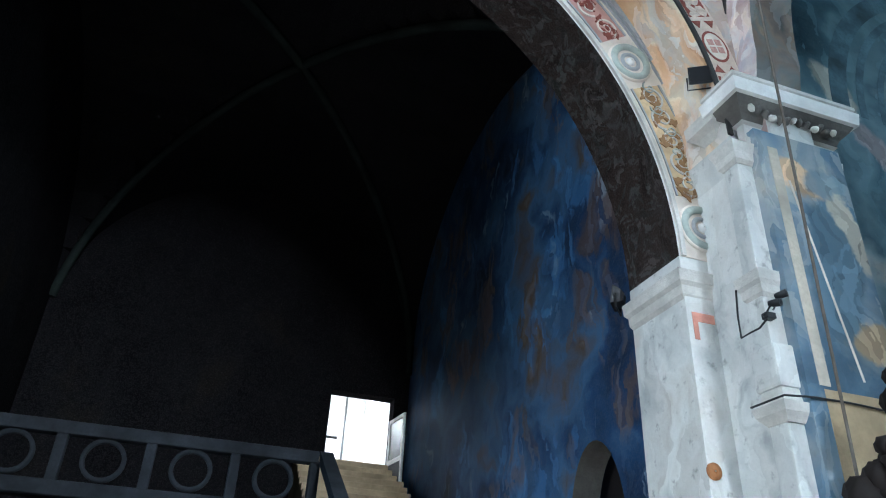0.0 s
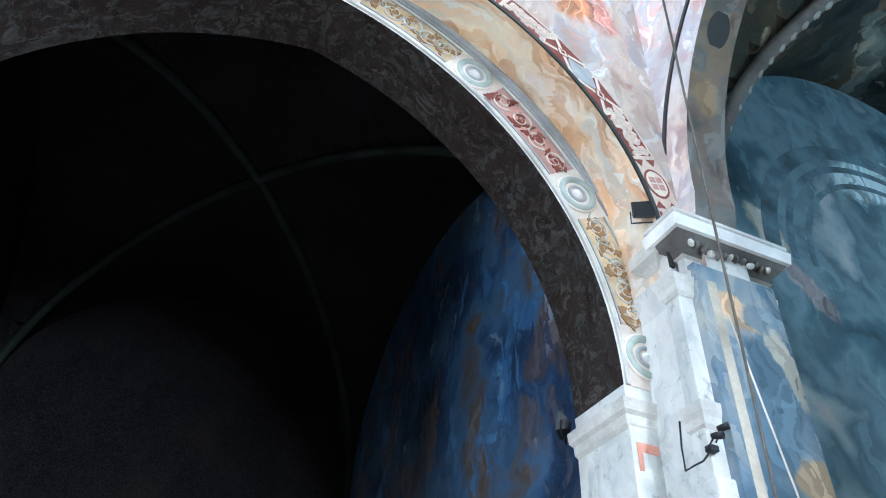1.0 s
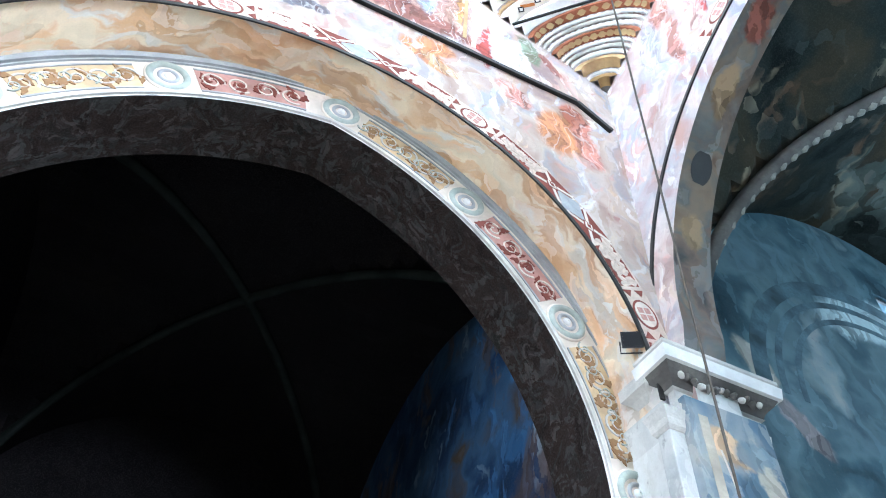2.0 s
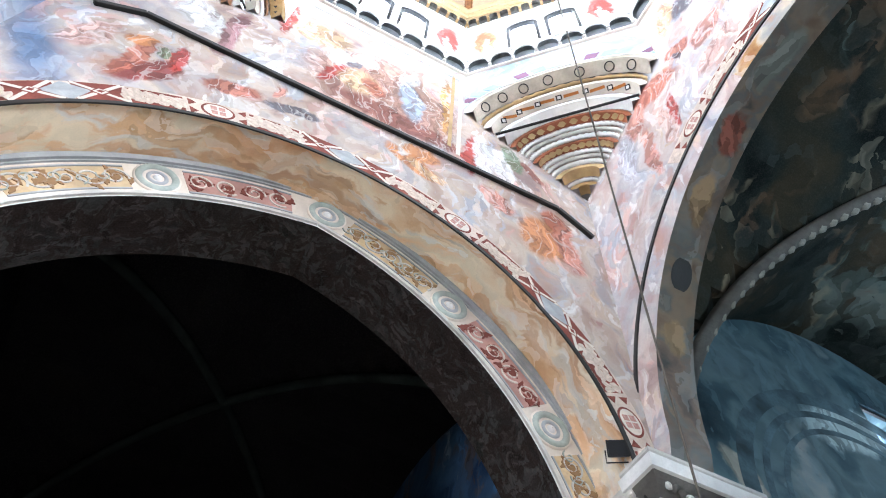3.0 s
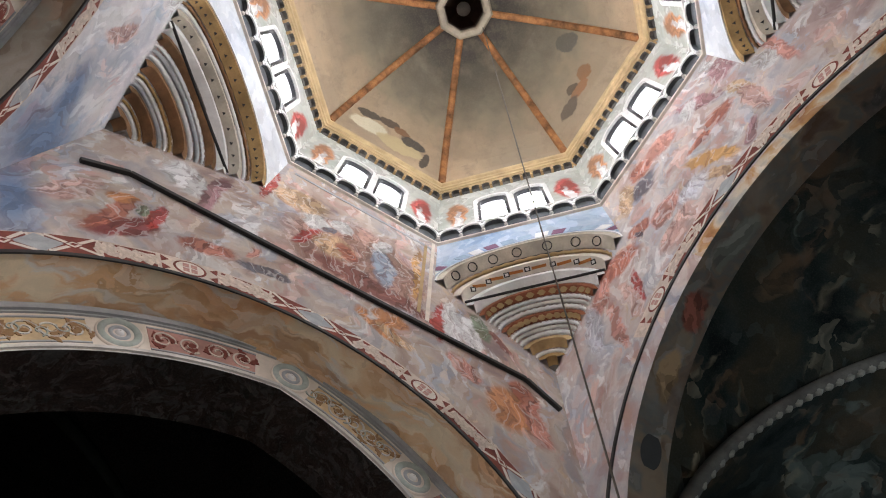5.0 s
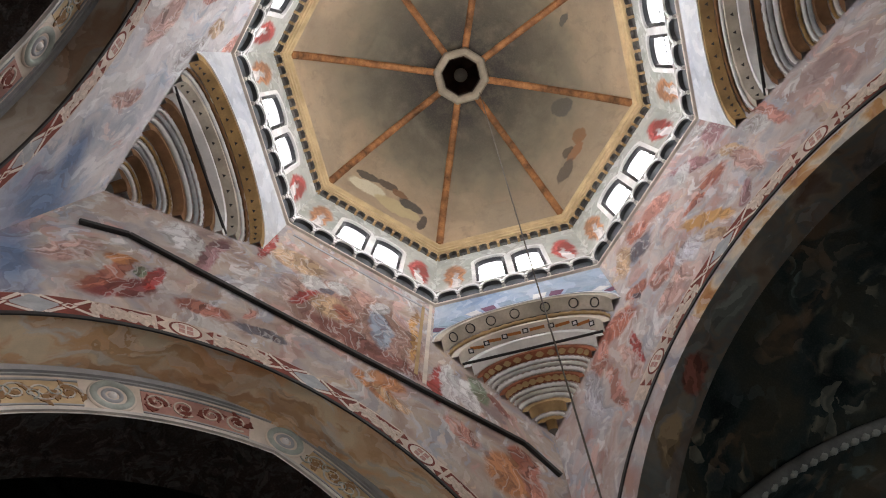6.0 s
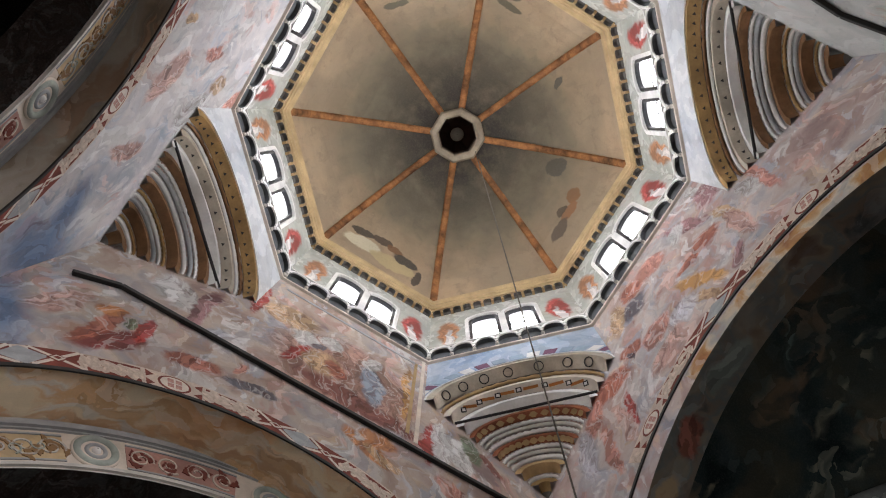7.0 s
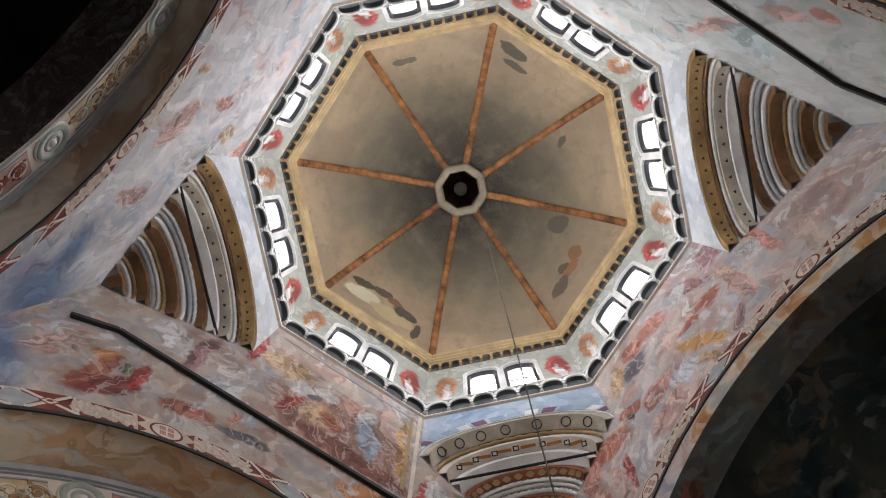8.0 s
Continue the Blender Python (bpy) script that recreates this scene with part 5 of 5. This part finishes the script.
def vault_rib(vault, cx, cy, rx, ry, z0, rise, sx, sy, mat, r=0.12, beads=True):
    pts = []
    for j in range(33):
        t = 0.99 * (1 - j / 32)
        pts.append((cx + sx * rx * t, cy + sy * ry * t, z0 + rise * math.sqrt(1 - t * t) - 0.08))
    rib = bar("rib", pts, r, mat, vault, 8)
    if beads:
        for j in range(1, 32):
            d = Vector(pts[j + 1 if j < 32 else j]) - Vector(pts[j - 1])
            piece("bead", BEAD, rib, Matrix.Translation(Vector(pts[j]) + Vector((0, 0, -0.07))) @ d.to_track_quat("X", "Z").to_matrix().to_4x4())


M_BEAD = plain("dull_grey_bead", (0.26, 0.25, 0.22), var=0.5)
BEAD = lathe_mesh("bead", [(0.02, -0.07), (0.09, -0.04), (0.1, 0.02), (0.04, 0.06), (0.005, 0.06)], M_BEAD, 8)
chapel = groin("ceiling_chapel", 9.7, 0, 4.62, 4.7, 7.4, 5.3, M_VAULT, "painted cross vault of the side chapel, shade put into its colours")
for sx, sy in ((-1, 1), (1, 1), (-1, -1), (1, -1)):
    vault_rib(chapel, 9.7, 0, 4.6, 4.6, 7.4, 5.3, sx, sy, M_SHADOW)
wall_with_hole("wall_chapel_north", "y", 4.7, 0.4, 5.1, 14.4, 0, 13.2, (9.95, 10.85, 9.6, 11.2), M_CHAPEL, "blue frescoed chapel wall with a small bright window")
# the opening in this wall is unseen, added for the chapel's fill lamp
wall_with_hole("wall_chapel_south", "y", -4.7, -0.4, 5.1, 14.4, 0, 13.2, (9.9, 11.1, 8.5, 10.5), M_CHAPEL, "dark frescoed chapel wall")
wall_with_hole("wall_chapel_east", "x", 14.3, 0.4, -4.7, 4.7, 0, 13.2, (0, 0, 9, 9), M_CHAPEL, "dark frescoed end wall of the chapel")
M_ARC = plain("deep_blue_paint", (0.07, 0.115, 0.14), var=0.6, scale=5)
cw = structure(empty("window_chapel"), "small bright leaded chapel window")
strip("window_frame", [(9.95, 9.6, -1, 0), (9.95, 11.2, -1, 1), (10.85, 11.2, 1, 1), (10.85, 9.6, 1, 0)], 0.05, 0.0, 4.8, 0.05, M_BLACK, cw)
for r, w in ((2.36, 0.05), (2.7, 0.06), (3.05, 0.14)):
    strip("painted_arc", ring_path(9.3, 7.6, r, 20, 178, 40), w, w, 4.7, 0.005, M_ARC, bpy.data.objects["wall_chapel_north"])

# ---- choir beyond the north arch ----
# rib stone darkened to carry the shade under the choir vault
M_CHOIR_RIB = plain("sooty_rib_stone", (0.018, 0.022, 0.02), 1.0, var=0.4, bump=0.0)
M_CHOIR_RIB.node_tree.nodes["Principled BSDF"].inputs["Specular IOR Level"].default_value = 0.0
choir = groin("ceiling_choir", 0, 11.15, 4.25, 5.2, 7.6, 4.4, M_CHOIR, "ribbed cross vault of the choir, shade put into its colour")
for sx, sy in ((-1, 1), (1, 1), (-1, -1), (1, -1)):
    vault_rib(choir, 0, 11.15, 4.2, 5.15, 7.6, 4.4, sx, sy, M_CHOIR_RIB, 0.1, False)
bar("rib", [(4.15 - 0.9 * (j / 12) ** 2, 16.2, 7.6 + 3.2 * j / 12) for j in range(13)], 0.08, M_CHOIR_RIB, choir)
niche = [(-8.38, 2.7)] + [(-7.7 - 0.68 * math.cos(t), 2.7 + 1.33 * math.sin(t) ** 0.9) for t in (math.pi * j / 20 for j in range(1, 20))] + [(-7.02, 2.7)]
structure(arch_slab("wall_choir_east", niche, -16.4, -6.202, 12.5, 4.2, 4.6, [M_BLUE, M_SHADOW], -90), "choir wall with worn blue fresco and a pointed doorway")
# dark box added to close the doorway from behind
structure(box("doorway_back", (4.75, 6.6, 0), (4.9, 8.8, 4.5), M_DWOOD), "dark back wall added behind the pointed doorway")
# the narrow opening is unseen, added to shape the fill lamp's light
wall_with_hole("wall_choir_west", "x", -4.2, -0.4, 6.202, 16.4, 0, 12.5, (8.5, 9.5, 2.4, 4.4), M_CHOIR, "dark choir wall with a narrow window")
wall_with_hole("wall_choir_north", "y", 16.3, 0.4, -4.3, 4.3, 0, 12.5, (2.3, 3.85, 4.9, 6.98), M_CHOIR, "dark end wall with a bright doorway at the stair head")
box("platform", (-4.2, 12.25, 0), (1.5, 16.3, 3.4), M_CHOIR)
structure(scene.collection.objects[-1], "raised stone choir platform")
landing = structure(empty("landing_room"), "bright whitewashed room behind the stair head")
for lo, hi in (((1.2, 16.7, 4.7), (5.4, 20.0, 4.9)), ((1.2, 20.0, 4.7), (5.4, 20.2, 9.0)), ((1.0, 16.7, 4.7), (1.2, 20.2, 9.0)), ((3.95, 16.7, 4.7), (4.1, 20.2, 9.0)), ((1.0, 16.7, 9.0), (5.4, 20.2, 9.2))):
    box("masonry", lo, hi, M_WHITE, landing)
bar("pipe", [(3.02, 18.0, 4.9), (3.02, 18.0, 9.0)], 0.03, M_GREYM, landing)
bar("rail", [(1.3, 18.2, 6.35), (2.9, 18.2, 6.35)], 0.035, M_BLACK, landing)
# parapet stone darkened: the dim choir light is put into its colour
M_DIM_STONE = plain("dark_old_stone", (0.02, 0.022, 0.026), 1.0, var=0.5)
stair = structure(empty("stairs"), "worn stone stair rising to the bright doorway")
for j in range(15):
    box("step", (1.62, 16.3 - 0.29 * (j + 1), 0), (3.9, 16.3 - 0.29 * j, 5.32 - 0.17 * j), M_TAN, stair, None, 0.015)
par = structure(empty("balustrade"), "stone balustrade with open panels and rings")
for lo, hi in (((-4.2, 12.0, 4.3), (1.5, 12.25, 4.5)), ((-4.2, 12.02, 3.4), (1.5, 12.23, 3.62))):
    box("rail", lo, hi, M_DIM_STONE, par, None, 0.02)
RG = lathe_mesh("ring", [(0.3, 0.0), (0.3, 0.1), (0.24, 0.1), (0.24, 0.0), (0.3, 0.0)], M_DIM_STONE, 28)
for j in range(5):
    x = 1.45 - 1.3 * j
    box("post", (x - 0.08, 12.03, 3.6), (x + 0.08, 12.22, 4.32), M_DIM_STONE, par, None, 0.01)
    if j < 4:
        piece("ring", RG, par, Matrix.Translation((x - 0.65, 12.17, 3.98)) @ Matrix.Diagonal((1.1, 1, 1.1, 1)))
sl = structure(empty("stair_parapet"), "sloping stone parapet beside the stair")
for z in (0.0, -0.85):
    mesh_ob("rail", [(x, y, 4.5 + z + dz + (y - 12.0) * 0.6) for y in (8.6, 12.0) for x, dz in ((1.5, 0), (1.72, 0), (1.72, -0.2), (1.5, -0.2))], [(0, 1, 5, 4), (1, 2, 6, 5), (2, 3, 7, 6), (3, 0, 4, 7), (0, 1, 2, 3), (4, 5, 6, 7)], M_DIM_STONE, sl)
box("base_wall", (1.5, 8.6, 0), (1.72, 12.2, 1.9), M_DIM_STONE, sl)
leaf = tagged(empty("glazed_door", Matrix.Translation((3.86, 15.2, 4.35)) @ turned(96)), "open white-framed glazed door against the choir wall", "door")
for lo, hi in (((0, 0, 0), (0.08, 0.05, 2.0)), ((0.82, 0, 0), (0.9, 0.05, 2.0)), ((0, 0, 1.92), (0.9, 0.05, 2.0)), ((0, 0, 0), (0.9, 0.05, 0.1)), ((0, 0, 0.95), (0.9, 0.05, 1.05))):
    box("frame", lo, hi, M_WHITE, leaf)
box("pane", (0.08, 0.02, 0.1), (0.82, 0.03, 1.92), M_BLACK, leaf)

# ---- plain arms, added out of view behind and to the west to close the place ----
for nm, lo, hi in (("west", (-14.0, -4.7, 0), (-5.6, 4.7, 13)), ("south", (-4.7, -16.0, 0), (4.7, -5.98, 13))):
    a, b = lo, hi
    faces = {"x0": ((a[0] - 0.3, a[1], 0), (a[0], b[1], 13)), "x1": ((b[0], a[1], 0), (b[0] + 0.3, b[1], 13)), "y0": ((a[0], a[1] - 0.3, 0), (b[0], a[1], 13)), "y1": ((a[0], b[1], 0), (b[0], b[1] + 0.3, 13))}
    del faces["x1" if nm == "west" else "y1"]
    for q, (l, h) in faces.items():
        structure(box("wall_%s_arm" % nm, l, h, M_CHOIR), "plain dark wall of the %s arm" % nm)
    structure(box("ceiling_%s_arm" % nm, (a[0] - 0.3, a[1] - 0.3, 13), (b[0] + 0.3, b[1] + 0.3, 13.3), M_CHOIR), "plain dark ceiling of the %s arm" % nm)
